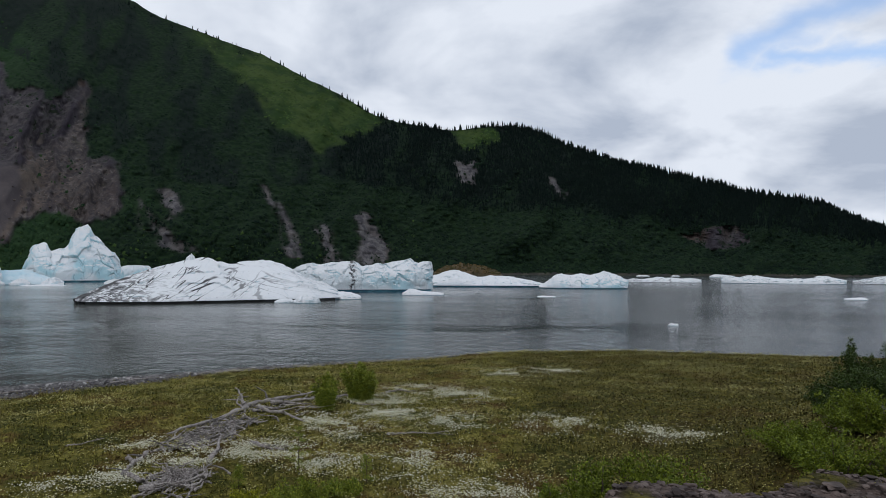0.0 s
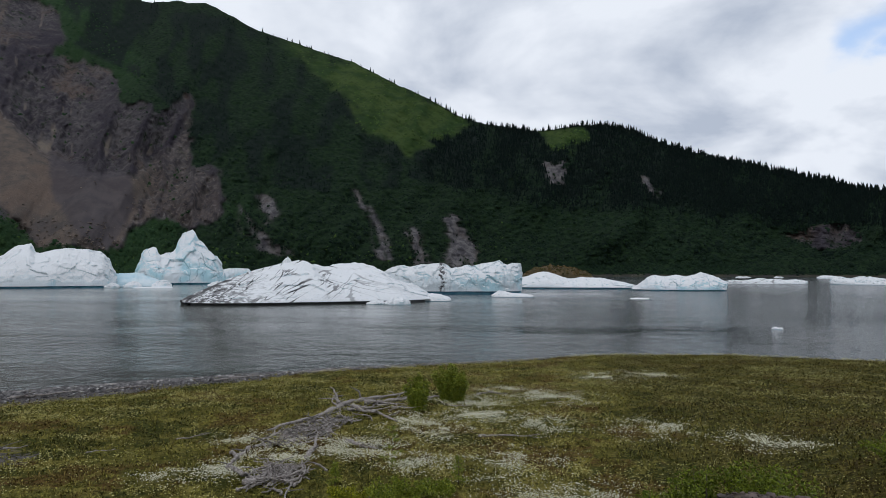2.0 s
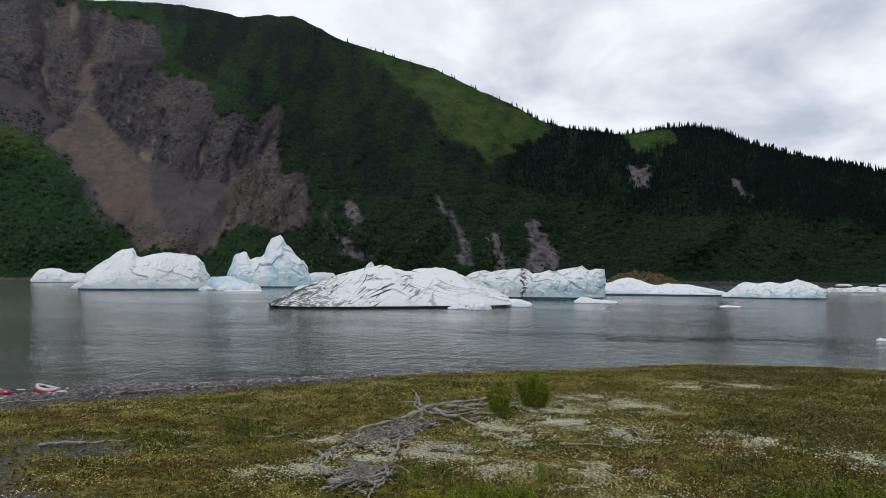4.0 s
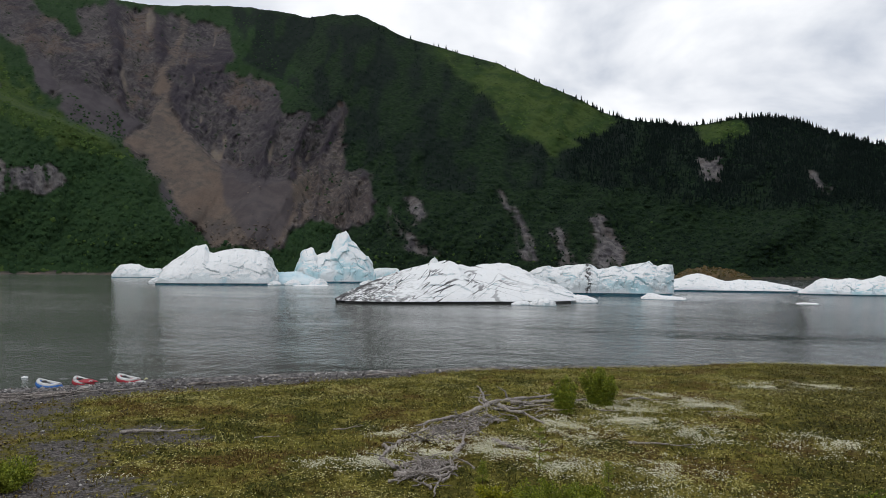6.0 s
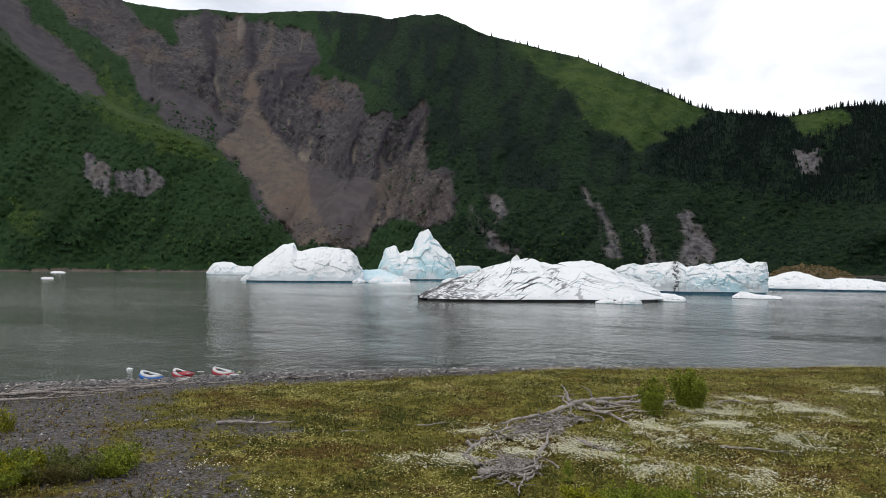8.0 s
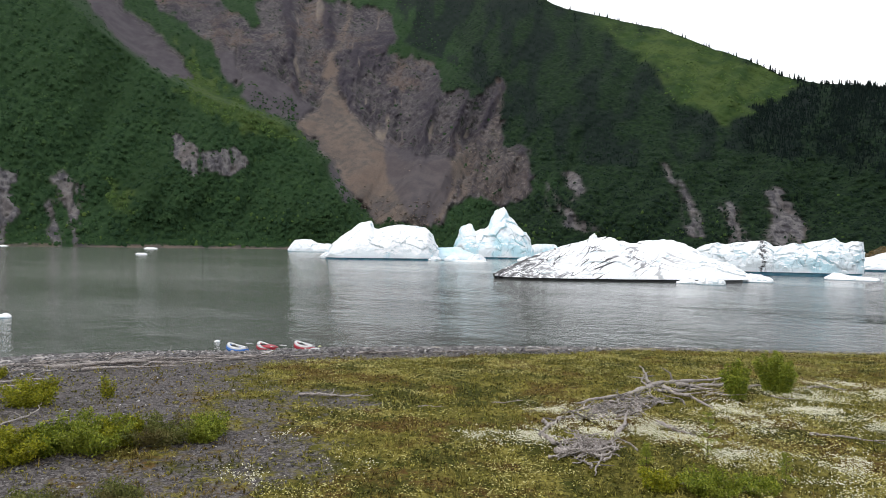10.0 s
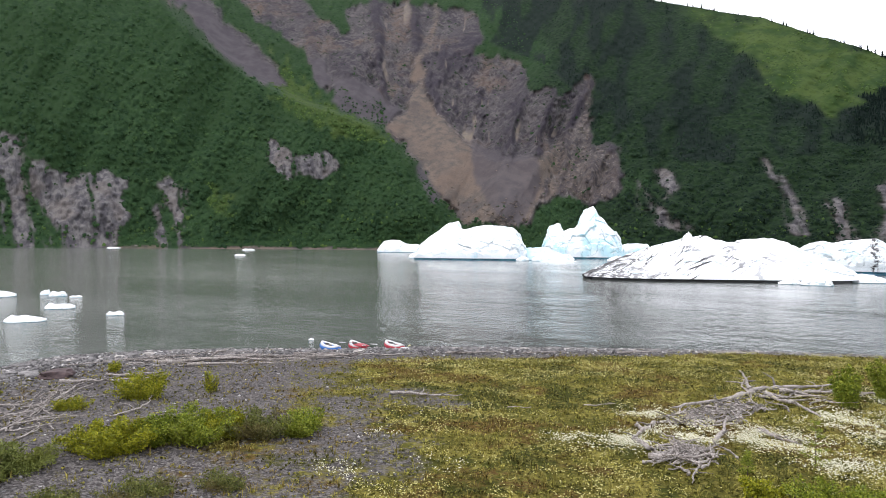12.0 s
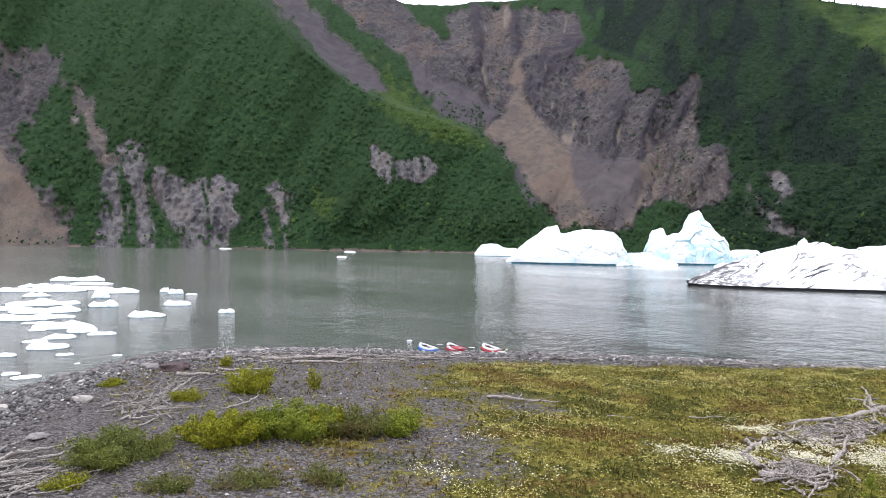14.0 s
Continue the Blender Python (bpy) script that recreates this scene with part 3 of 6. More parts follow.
GRAVEL = [(-31, 20, 10, 6, 1.0), (-29, 10, 10, 7, 1.0), (-20, 8.0, 8, 5.0, 0.95), (-18.5, 21, 2.6, 2.0, 0.62), (-24, 15, 5.5, 5, 0.9), (-16.5, 14.5, 4, 3, 0.75), (-15.5, 10.2, 5, 4, 0.75), (-20, 17.5, 4, 3, 0.6)]


def gravel_at(x, y):
    """How much the ground is bare gravel, 0 to 1."""
    x, y = np.asarray(x, float), np.asarray(y, float)
    az, s = azimuth(x, y), inland(x, y)
    width = np.interp(az, [-30, -6, 0, 15, 30, 40, 48, 60, 80], [0.3, 0.6, 4.0, 6.0, 7.0, 8.0, 11, 16, 22])
    g = 1 - smooth(s, width * 0.75, width * 1.25)
    for gx, gy, a, b, deep in GRAVEL:
        q = np.hypot((x - gx) / a, (y - gy) / b)
        g = np.maximum(g, deep * (1 - smooth(q, 0.2, 1.5)))
    n = fbm(x * 0.8, y * 0.8, 0, 131, 5, 0.6) - 0.5
    return np.clip(g + 0.9 * n * smooth(g, 0.02, 0.3) * (1 - smooth(g, 0.85, 1.0)), 0, 1)


def stone_at(x, y):
    az, r = azimuth(x, y), np.hypot(x, y)
    a = smooth(-az, 7, 14) * smooth(az, -80, -50) * (1 - smooth(r, 7.8, 8.8))
    b = (1 - smooth(np.hypot(np.asarray(x) - 14.3, np.asarray(y) - 22.0), 1.6, 3.2))
    n = fbm(np.asarray(x) * 1.2, np.asarray(y) * 1.2, 0, 77, 3)
    return np.clip(np.maximum(a, b) * smooth(n, 0.20, 0.36), 0, 1)


FLOWERS = [(3.7, 41.1, 1.5, 1.3), (6.7, 41.8, 1.2, 1.2), (-3.1, 32.7, 1.6, 1.1), (-1.1, 35.8, 1.6, 1.2), (-5.1, 28.6, 0.8, 0.9), (-3.0, 26.0, 1.0, 0.8), (0.2, 28.0, 1.2, 1.3), (4.5, 28.0, 1.4, 1.4), (-6.2, 23.6, 1.9, 1.2), (-10.4, 24.2, 0.8, 0.8), (-9.4, 20.6, 0.9, 1.0), (-10.7, 19.7, 0.7, 0.6), (1.1, 34.2, 1.6, 1.5), (-2.0, 29.5, 1.5, 1.1), (1.2, 19.9, 2.0, 1.0), (-1.5, 22.2, 1.3, 1.2), (-4.1, 26.9, 1.4, 1.1), (-8.1, 22.2, 1.2, 1.0), (8.3, 26.2, 1.4, 1.2), (-0.1, 23.6, 1.1, 1.1), (-3.9, 22.2, 0.9, 0.9), (-14.4, 13.1, 0.7, 0.5), (-12.6, 15.4, 0.6, 0.5), (-15.8, 16.3, 0.6, 0.4)]


def bloom_at(x, y):
    m = np.zeros(np.shape(x))
    for fx, fy, a, b in FLOWERS:
        m = np.maximum(m, 1 - smooth(np.hypot((x - fx) / a, (y - fy) / b), 0.35, 1.15))
    return m * smooth(fbm(x * 1.5, y * 1.9, 0, 141, 4), 0.43, 0.54)


azs = np.concatenate([np.arange(-180, -46, 4), np.arange(-46, 92, 0.5), np.arange(92, 181, 4)])
azs[-1] = 180
rad = np.concatenate([np.linspace(0.3, 12, 60), np.linspace(12.2, 70, 150), np.geomspace(72, 4600, 36)])
A, Rr = np.meshgrid(np.radians(azs), rad, indexing="xy")
gx, gy = -Rr * np.sin(A), Rr * np.cos(A)
gz = ground_z(gx, gy)
st = stone_at(gx, gy)
gz = gz + st * (0.22 * (fbm(gx * 1.3, gy * 1.6, 0, 41, 5, 0.6) - 0.5))
me = raw_mesh("ground", np.stack([gx, gy, gz], -1).reshape(-1, 3), grid_faces(len(rad), len(azs))[:, ::-1], M_GROUND)
give(me, "gravel", gravel_at(gx, gy))
give(me, "stone", st)
give(me, "bloom", bloom_at(gx, gy))
tagged(new("ground", me), "mossy meadow and dark gravel beach below a rocky knoll", "ground", kind="structure")

# the lake
wa, wr = np.meshgrid(np.radians(np.arange(-100, 121, 4.0)), np.concatenate([[20], np.geomspace(30, 1500, 24)]), indexing="xy")
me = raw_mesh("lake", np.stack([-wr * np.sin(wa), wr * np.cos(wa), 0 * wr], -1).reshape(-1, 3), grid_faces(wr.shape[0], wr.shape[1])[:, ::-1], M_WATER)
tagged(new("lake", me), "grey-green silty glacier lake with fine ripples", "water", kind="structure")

# ---- the mountain across the lake ----
FAR = 1000.0
RIDGE = [1.5, 1.5, 1.6, 1.6, 1.7, 1.7, 1.7, 1.8, 1.9, 2, 2.2, 2.3, 2.5, 2.7, 2.9, 3.7, 4.8, 5.2, 5.6, 6.2, 6.8, 7.4, 8, 8.5, 9.2, 9.9, 10.9, 11.55, 11.5, 11.3, 11.2, 11.5, 11.9, 12.5, 13.6, 14.5, 15.4, 16.3, 16.9, 17.4, 17.9, 18.4, 19.3, 20, 19.9, 19.5, 19.8, 19.9, 19.8, 19.7, 19.4, 19.2, 19.2, 19, 18.9, 19, 19.7, 20.5, 21.2, 22, 22.8, 23.5, 23.9, 24.2, 24.6, 25, 25.2, 25.4, 25.6, 25.8, 26, 25.8, 25.5, 25.2, 25, 24.8, 24.5, 24.2, 24]
SPUR_EL = [-1, 1.9, 3.7, 6.4, 9.3, 10.2, 11.2, 12.8, 15.2, 18.6, 24]
SPUR_AZ = [36.5, 37.2, 39.0, 40.5, 43.3, 46, 49.7, 53.4, 57, 60.6, 66]
BARE = {
    "bowl": [(43.3, 9.1), (43.6, 11.6), (46.6, 11.5), (46.2, 15), (46.5, 18.2), (44.5, 19), (40, 18.9), (36.0, 18.2), (35.7, 16.4), (36.4, 15.0), (32.3, 14.7), (31.7, 12.6), (28.5, 12.0), (27.3, 13.5), (26.7, 12.6), (27.3, 10.8), (26.8, 8.3), (24.9, 7.8), (24.5, 4.7), (25.4, 3.7), (27.4, 3.4), (29.4, 4.0), (30.9, 3.2), (31.7, 1.8), (33, 1.4), (37, 2.0), (39, 4.0), (41, 7.0)],
    "chute": [(62, 20.5), (58.8, 20), (56.2, 17), (52.2, 14.2), (51.3, 12.2), (53.2, 12.4), (57.0, 15.0)],
    "upper": [(57.5, 20.5), (50.5, 20.5), (50.2, 18.8), (48.2, 16.5), (47.0, 14), (47.3, 12.0), (48.8, 12.6), (50, 15), (53.5, 17.2)],
    "link": [(46.0, 12.3), (45.8, 16.4), (47.4, 16.8), (49.8, 18.2), (49.4, 16.0), (47.8, 13.6), (47.2, 12.4)],
    "ledge": [(52.6, 8.0), (51.7, 7.8), (50.5, 6.8), (49.4, 7.3), (47.3, 7.0), (47.0, 6.3), (48.5, 5.0), (50.2, 5.6), (51.1, 4.9), (51.9, 5.8), (52.5, 6.4)],
    "scar": [(84, 13.5), (75.1, 12.8), (75.5, 11), (77.8, 7), (76.8, 4), (74.3, 1.2), (74.2, -1), (84, -1)],
    "slot": [(74.6, 11.2), (73.5, 10.6), (71.4, 5.7), (72.2, 5.3), (73.6, 8)],
    "cliff": [(72.3, 5.0), (70.2, 7.9), (69.0, 5.9), (66.6, 4.4), (65, 4.9), (62.9, 5.0), (63.1, 1.6), (64.5, -1), (72.6, -1)],
    "gully": [(60.5, 4.3), (58.7, 4.4), (59.3, -1), (60.6, -1)],
    "pale": [(-0.5, 8.8), (-2.7, 8.4), (-2.5, 6.4), (-1.7, 7.0)],
    "streak": [(-8.3, 7.5), (-8.9, 7.3), (-10.0, 5.9), (-9.7, 5.5), (-8.7, 6.6)],
    "knob": [(-18.7, 2.7), (-20.5, 3.3), (-22.5, 3.4), (-23.9, 2.2), (-20.8, 1.7)],
    "rib": [(14.6, 6.5), (14.1, 6.2), (12.5, 4.1), (11.2, 0.6), (12.5, 1.0), (13.0, 3.6)],
    "ribs": [(10.1, 3.7), (9.6, 3.6), (8.2, 0.4), (9.6, 0.4)],
    "face": [(7.0, 4.6), (6.1, 4.4), (4.3, 1.8), (4.5, 0.4), (7.4, 0.5), (6.5, 1.8)],
    "wash": [(23.4, 5.3), (22.5, 3.9), (20.8, 2.3), (19.0, 1.3), (20.5, 1.2), (22.9, 3.0)],
    "notch": [(22.0, 6.0), (21.3, 6.0), (20.4, 4.4), (21.0, 4.0)],
}
SCREE = {
    "fan": [(43.4, 9.4), (41.9, 10.7), (41.2, 12.5), (40.6, 12.9), (39.9, 11.8), (39.5, 10.6), (38.3, 9.9), (36.8, 8.2), (35.3, 7.2), (33.6, 6.8), (31.3, 6.9), (30.3, 7.6), (28.6, 9.2), (29.4, 6.6), (30.6, 5.0), (31.2, 3.0), (32.8, 1.4), (37, 2.0), (39, 4.0), (41, 7.0)],
    "streak": [(41.2, 12.9), (41.0, 14.8), (40.3, 16.0), (39.7, 17.2), (39.5, 19.0), (39.1, 19.0), (39.3, 17.2), (39.9, 15.8), (40.4, 14.4), (40.5, 12.8)],
    "flank": [(28.8, 8.4), (27.5, 10.6), (27.1, 13.0), (26.9, 12.5), (27.1, 10.0), (28.0, 7.6), (29.6, 5.4)],
    "scar": [(84, 9), (78.5, 6.5), (77, 3.8), (74.6, 1.0), (74.5, -1), (84, -1)],
    "slot": [(74.6, 11.2), (73.5, 10.6), (71.4, 5.7), (72.2, 5.3), (73.6, 8)],
    "cliff": [(72.0, 3.6), (70.2, 4.6), (69, 3.0), (66, 3.6), (63.4, 3.8), (63.6, -1), (72.4, -1)],
    "gully": [(60.5, 4.3), (58.7, 4.4), (59.3, -1), (60.6, -1)],
    "foot": [(28.4, 9.3), (27.3, 9.6), (26.8, 8.0), (25.0, 7.4), (24.7, 4.7), (25.6, 3.9), (27.4, 3.6), (29.4, 4.2), (30.6, 3.6), (30.0, 5.2)],
}
# bare patches of grey slate, streaked downhill, with brush between
BROKEN = {key: BARE[key] for key in ("ledge", "rib", "ribs", "face", "wash", "notch", "cliff", "gully", "pale", "streak")}
ASH = {
    "chute": [(61, 19.8), (58.8, 19.6), (56.2, 16.6), (52.4, 13.9), (51.6, 12.4), (53.2, 12.4), (57.0, 15.0)],
    "apron": [(47.7, 11.3), (47.4, 13.0), (46.3, 13.3), (45.1, 12.9), (44.0, 12.1), (42.8, 11.0), (42.0, 10.8), (43.4, 9.6), (45.3, 10.1), (46.7, 10.7)],
    "upper": [(49.6, 14.5), (48.4, 14.4), (47.6, 12.6), (48.8, 12.4)],
    "tongue": [(36.4, 8.6), (33.6, 7.2), (31.0, 7.2), (30.8, 5.0), (31.7, 3.0), (32.5, 1.5), (34.2, 2.2), (36.4, 5.6)],
    "rim": [(38.9, 3.8), (40.7, 6.6), (41.0, 6.2), (39.6, 3.4)],
}
LAWN = {
    "high": [(20.5, 17.9), (12.1, 15.6), (8.5, 13.9), (5.6, 12.6), (5.2, 11.5), (8.0, 10.2), (9.6, 9.3), (13.9, 11.3), (14.6, 13.6), (16.6, 15.2)],
    "saddle": [(-0.2, 11.6), (-4.6, 11.2), (-4.4, 10), (-1.5, 9.4)],
    "spur": [(49, 11.6), (46, 10.4), (43.4, 9.2), (42.5, 8.2), (46, 8.4), (50, 9.6), (53, 12.4), (51, 13.3)],
    "gap": [(57, 16.4), (55.5, 16.6), (50.2, 12.6), (52, 11.8)],
    "tongue": [(57.3, 4.9), (56.5, 4.6), (54.9, 2.1), (55.6, 1.8), (57.0, 3.4)],
}


def ridge_el(az):
    return np.interp(az, np.arange(-60, 97, 2), RIDGE) + 0.22 * (fbm(np.asarray(az) * 1.1, 0 * np.asarray(az), 0, 19, 4) - 0.5)


def slope_range(az, el, fine=1.0):
    """Distance of the mountainside seen at an azimuth and elevation."""
    t = np.tan(np.radians(el))
    front = (FAR * 1.0 + EYE) / (1.0 - t)
    back = (FAR * 0.72 + EYE) / (0.72 - t)
    spur = smooth(az - np.interp(el, SPUR_EL, SPUR_AZ), -0.5, 1.2)
    r = back * (1 - spur) + front * spur
    up = smooth(el, -0.2, 3)
    r = r + up * 130 * (fbm(az * 0.23 + el * 0.10, el * 0.08, 0, 51, 3) - 0.5)
    r = r + (0.4 + 0.6 * fine) * up * (45 - 27 * spur) * (fbm(az * 0.9 + el * 0.3, el * 0.35, 0, 61, 4) - 0.5)
    return r + fine * smooth(el, -0.3, 1) * 14 * (fbm(az * 4.2, el * 4.2, 0, 71, 3) - 0.5)


def zones(table, az, el, wobble=0.55):
    wobble = wobble * (1 + 1.1 * smooth(az, 56, 60))
    wa = az + wobble * (fbm(az * 1.6, el * 1.6, 0, 81, 4) - 0.5) * 2
    we = el + wobble * (fbm(az * 1.6, el * 1.6, 0, 91, 4) - 0.5) * 2
    m = np.zeros(np.shape(az))
    for poly in table.values():
        m = np.maximum(m, inside(poly, wa, we))
    return m


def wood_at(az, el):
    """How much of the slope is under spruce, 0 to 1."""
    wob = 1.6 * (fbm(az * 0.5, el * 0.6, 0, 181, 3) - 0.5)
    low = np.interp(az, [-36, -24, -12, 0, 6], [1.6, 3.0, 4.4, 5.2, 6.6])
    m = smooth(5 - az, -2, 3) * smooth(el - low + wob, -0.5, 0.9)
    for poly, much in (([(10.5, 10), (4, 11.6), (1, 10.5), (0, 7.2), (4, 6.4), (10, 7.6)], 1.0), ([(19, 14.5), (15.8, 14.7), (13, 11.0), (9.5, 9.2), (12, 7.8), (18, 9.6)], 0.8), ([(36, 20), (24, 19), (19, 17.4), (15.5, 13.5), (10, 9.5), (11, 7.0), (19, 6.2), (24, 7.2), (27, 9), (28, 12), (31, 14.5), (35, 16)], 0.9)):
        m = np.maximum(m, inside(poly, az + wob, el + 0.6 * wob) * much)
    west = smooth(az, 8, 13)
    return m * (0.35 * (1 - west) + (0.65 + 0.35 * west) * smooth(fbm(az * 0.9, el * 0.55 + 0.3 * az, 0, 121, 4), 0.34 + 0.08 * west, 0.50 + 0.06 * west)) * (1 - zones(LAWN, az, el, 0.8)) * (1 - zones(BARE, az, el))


def streaked(az, el):
    """Bare streaks that run downhill through the brush, 0 to 1."""
    lean = az - 0.16 * el + 0.5 * (fbm(az * 0.9, el * 0.9, 0, 281, 3) - 0.5)
    return smooth(vnoise(lean * 1.9, el * 0.28, 0, 291) + 0.5 * vnoise(lean * 5.5, el * 0.8, 0, 301) + 0.25 * vnoise(lean * 9, el * 3, 0, 311), 0.56, 0.76)


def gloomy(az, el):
    """Where shade is put into the colour of the brush, 0 to 1."""
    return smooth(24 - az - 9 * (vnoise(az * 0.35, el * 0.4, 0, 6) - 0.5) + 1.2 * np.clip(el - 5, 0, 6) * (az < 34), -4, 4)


def soften(m, times=2):
    for _ in range(times):
        p = np.pad(m, 1, mode="edge")
        m = (p[:-2, 1:-1] + p[2:, 1:-1] + p[1:-1, :-2] + p[1:-1, 2:] + 2 * p[1:-1, 1:-1]) / 6
    return m


maz = np.concatenate([np.arange(-60, -36, 0.6), np.arange(-36, 24, 0.17), np.arange(24, 82, 0.085), np.arange(82, 97, 0.6)])
steps = 215
top = ridge_el(maz)
frac = np.linspace(0, 1, steps)
AZ = np.broadcast_to(maz, (steps, len(maz)))
EL = -0.55 + (top + 0.55)[None, :] * frac[:, None]
bare, scree, lawn = soften(zones(BARE, AZ, EL), 3), soften(zones(SCREE, AZ, EL, 0.5), 5), soften(zones(LAWN, AZ, EL, 1.5), 6)
# a thin gravel shore along the foot of the slope
scree = np.maximum(scree, smooth(-EL + 0.25 * (fbm(AZ * 0.8, EL, 0, 171, 3) - 0.5), 0.20, 0.30))
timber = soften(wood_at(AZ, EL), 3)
ash = soften(zones(ASH, AZ, EL, 0.3), 4) * (1 - 0.22 * smooth(37 - AZ, -1, 1))
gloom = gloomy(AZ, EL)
scree = scree * (1 - 0.3 * smooth(AZ, 57, 59) * smooth(74, AZ, AZ + 1)) * (1 - 0.58 * smooth(30.2, AZ, AZ + 1))
slate = soften(zones(BROKEN, AZ, EL) * streaked(AZ, EL), 1)
bare = np.where(zones(BROKEN, AZ, EL) > 0.5, slate, bare)
scree = scree * (1 - soften(zones(BROKEN, AZ, EL)))
rr = slope_range(AZ, EL, 1 - np.maximum(scree, ash))
# fluted cliffs: sharp ribs that fan out upwards from the chute
rib = np.where((AZ < 48) & (EL > 9), 40.3 + (AZ - 40.3) * 24 / (24 + np.maximum(EL - 9, 0)), AZ)
rib = rib + 0.5 * (fbm(AZ * 0.8, EL * 0.8, 0, 211, 3) - 0.5)


def ribbed(f, g, seed):
    return (1 - np.abs(2 * vnoise(rib * f, EL * g, 0, seed) - 1)) ** 1.3 - 0.5


def facets(f, g, seed):
    """Broken blocks: each has its own height and tilt."""
    x, y = rib * f, EL * g
    i, j = np.floor(x).astype(np.int64), np.floor(y).astype(np.int64)
    best, value = np.full(x.shape, 9.0), np.zeros(x.shape)
    for a in (-1, 0, 1):
        for b in (-1, 0, 1):
            p, q = i + a, j + b
            dx, dy = x - p - rnd(p, q, 0, seed), y - q - rnd(p, q, 0, seed + 1)
            d = dx * dx + dy * dy
            near = d < best
            value = np.where(near, rnd(p, q, 0, seed + 2) - 0.5 + dx * (rnd(p, q, 0, seed + 3) - 0.5) * 2.0 + dy * (rnd(p, q, 0, seed + 4) - 0.2), value)
            best = np.where(near, d, best)
    return value


cut = bare * (1 - scree) * (1 - ash) * (1 - 0.65 * slate) * (1 - 0.5 * smooth(AZ, 44.5, 46.5)) * (1 - 0.3 * smooth(AZ, 56, 60))
spine, gully, flute = ribbed(0.5, 0.10, 191), ribbed(1.4, 0.22, 192), ribbed(3.4, 0.7, 193)
crag = cut * smooth(spine, -0.05, 0.3)
vein = cut * (1 - smooth(AZ, 44.5, 46)) * np.maximum((1 - smooth(gully, -0.47, -0.34)) * smooth(fbm(AZ * 0.9, EL * 0.5, 0, 261, 3), 0.44, 0.58), 0.7 * (1 - smooth(flute, -0.47, -0.36)) * smooth(fbm(AZ * 1.3, EL * 0.8, 0, 271, 3), 0.50, 0.62))
rr = rr - cut * (48 * (spine - 0.32) + 17 * gully + 5 * flute + 4 * facets(2.6, 1.5, 231) + 4 * facets(6.0, 4.0, 241) + 6 * (fbm(AZ * 5, EL * 4, 0, 251, 4) - 0.5))
mz = EYE + rr * np.tan(np.radians(EL))
# the far side falls away behind the ridge
for drop, out in ((25, 90), (120, 300), (300, 700), (500, 1300)):
    rr = np.vstack([rr, rr[steps - 1] + out])
    mz = np.vstack([mz, mz[steps - 1] - drop])
    bare, scree, lawn, timber, ash, gloom, vein, slate, crag = (np.vstack([q, 0 * q[:1]]) for q in (bare, scree, lawn, timber, ash, gloom, vein, slate, crag))
AZ = np.broadcast_to(np.radians(maz), rr.shape)
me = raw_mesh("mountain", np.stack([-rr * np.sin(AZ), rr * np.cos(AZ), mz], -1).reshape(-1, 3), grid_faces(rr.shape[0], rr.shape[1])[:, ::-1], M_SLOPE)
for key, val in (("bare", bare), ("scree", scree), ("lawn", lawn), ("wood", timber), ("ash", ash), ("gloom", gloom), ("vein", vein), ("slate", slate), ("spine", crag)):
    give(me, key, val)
tagged(new("mountain", me), "steep green mountainside with grey-brown landslide scars", "mountain", kind="structure")


def on_slope(az, el):
    r = slope_range(az, el)
    return np.stack([-r * np.sin(np.radians(az)), r * np.cos(np.radians(az)), EYE + r * np.tan(np.radians(el))], -1)


# brush that covers the slopes
TURF = {key: LAWN[key] for key in ("high", "saddle")}
rng = np.random.default_rng(4)
n = 76000
caz = rng.uniform(-36, 82, n)
cel = -0.25 + (ridge_el(caz) + 0.2) * rng.random(n)
ok = (zones(BARE, caz, cel) + (rng.random(n) < 1.15 - 0.9 * smooth(fbm(caz * 1.2, cel * 1.2, 0, 201, 4), 0.44, 0.62)) * zones(TURF, caz, cel, 1.5) < 0.5) | ((rng.random(n) < 0.05) & (zones(SCREE, caz, cel, 0.5) + zones(ASH, caz, cel, 0.5) < 0.5))
ok |= (zones(BROKEN, caz, cel) > 0.5) & (streaked(caz, cel) < 0.35) & (rng.random(n) < 0.9)
ok |= (rng.random(n) < 0.3) & (cel < 0.7)
ok |= (rng.random(n) < 0.16 * smooth(fbm(caz * 1.4, cel * 1.4, 0, 321, 3), 0.46, 0.6)) & (caz > 24.5) & (caz < 37) & (cel < np.where(caz < 30, 8.5, 3.2))
caz, cel = caz[ok], cel[ok]
lush = (zones(LAWN, caz, cel, 0.8) > 0.5) | (rng.random(len(caz)) < 0.07 * smooth(4.5 - cel, 0, 3.5) * (caz > 2))
blobs = [blob_proto(s, 4, 2, 0.6, 0.8) for s in range(10)]
# bushes on the gloomy slope take the shade-coloured copy
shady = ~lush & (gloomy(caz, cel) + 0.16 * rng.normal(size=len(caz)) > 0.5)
for flag, mat, nm, lab in ((~lush & ~shady, M_BRUSH, "alder_thicket", "dense green alder brush on the mountainside"), (shady, M_BRUSH_SHADED, "dark_thicket", "dense brush on the mountainside, coloured darker as in shade"), (lush, M_LUSH, "bright_thicket", "bright green low brush on the mountainside")):
    p = on_slope(caz[flag], cel[flag])
    size = (1.1 + 2.3 * rng.random(len(p)) ** 3) * (0.8 if nm == "dark_thicket" else 1.0) * (0.7 + 0.5 * vnoise(caz[flag] * 1.5, cel[flag] * 1.5, 0, 8))
    V, F = scatter(blobs, p, size, rng.uniform(0, 6.3, len(p)), rng, 0.1, rise=0.75)
    tagged(new(nm, raw_mesh(nm, V, F, mat, True)), lab, "shrubs", kind="stuff")

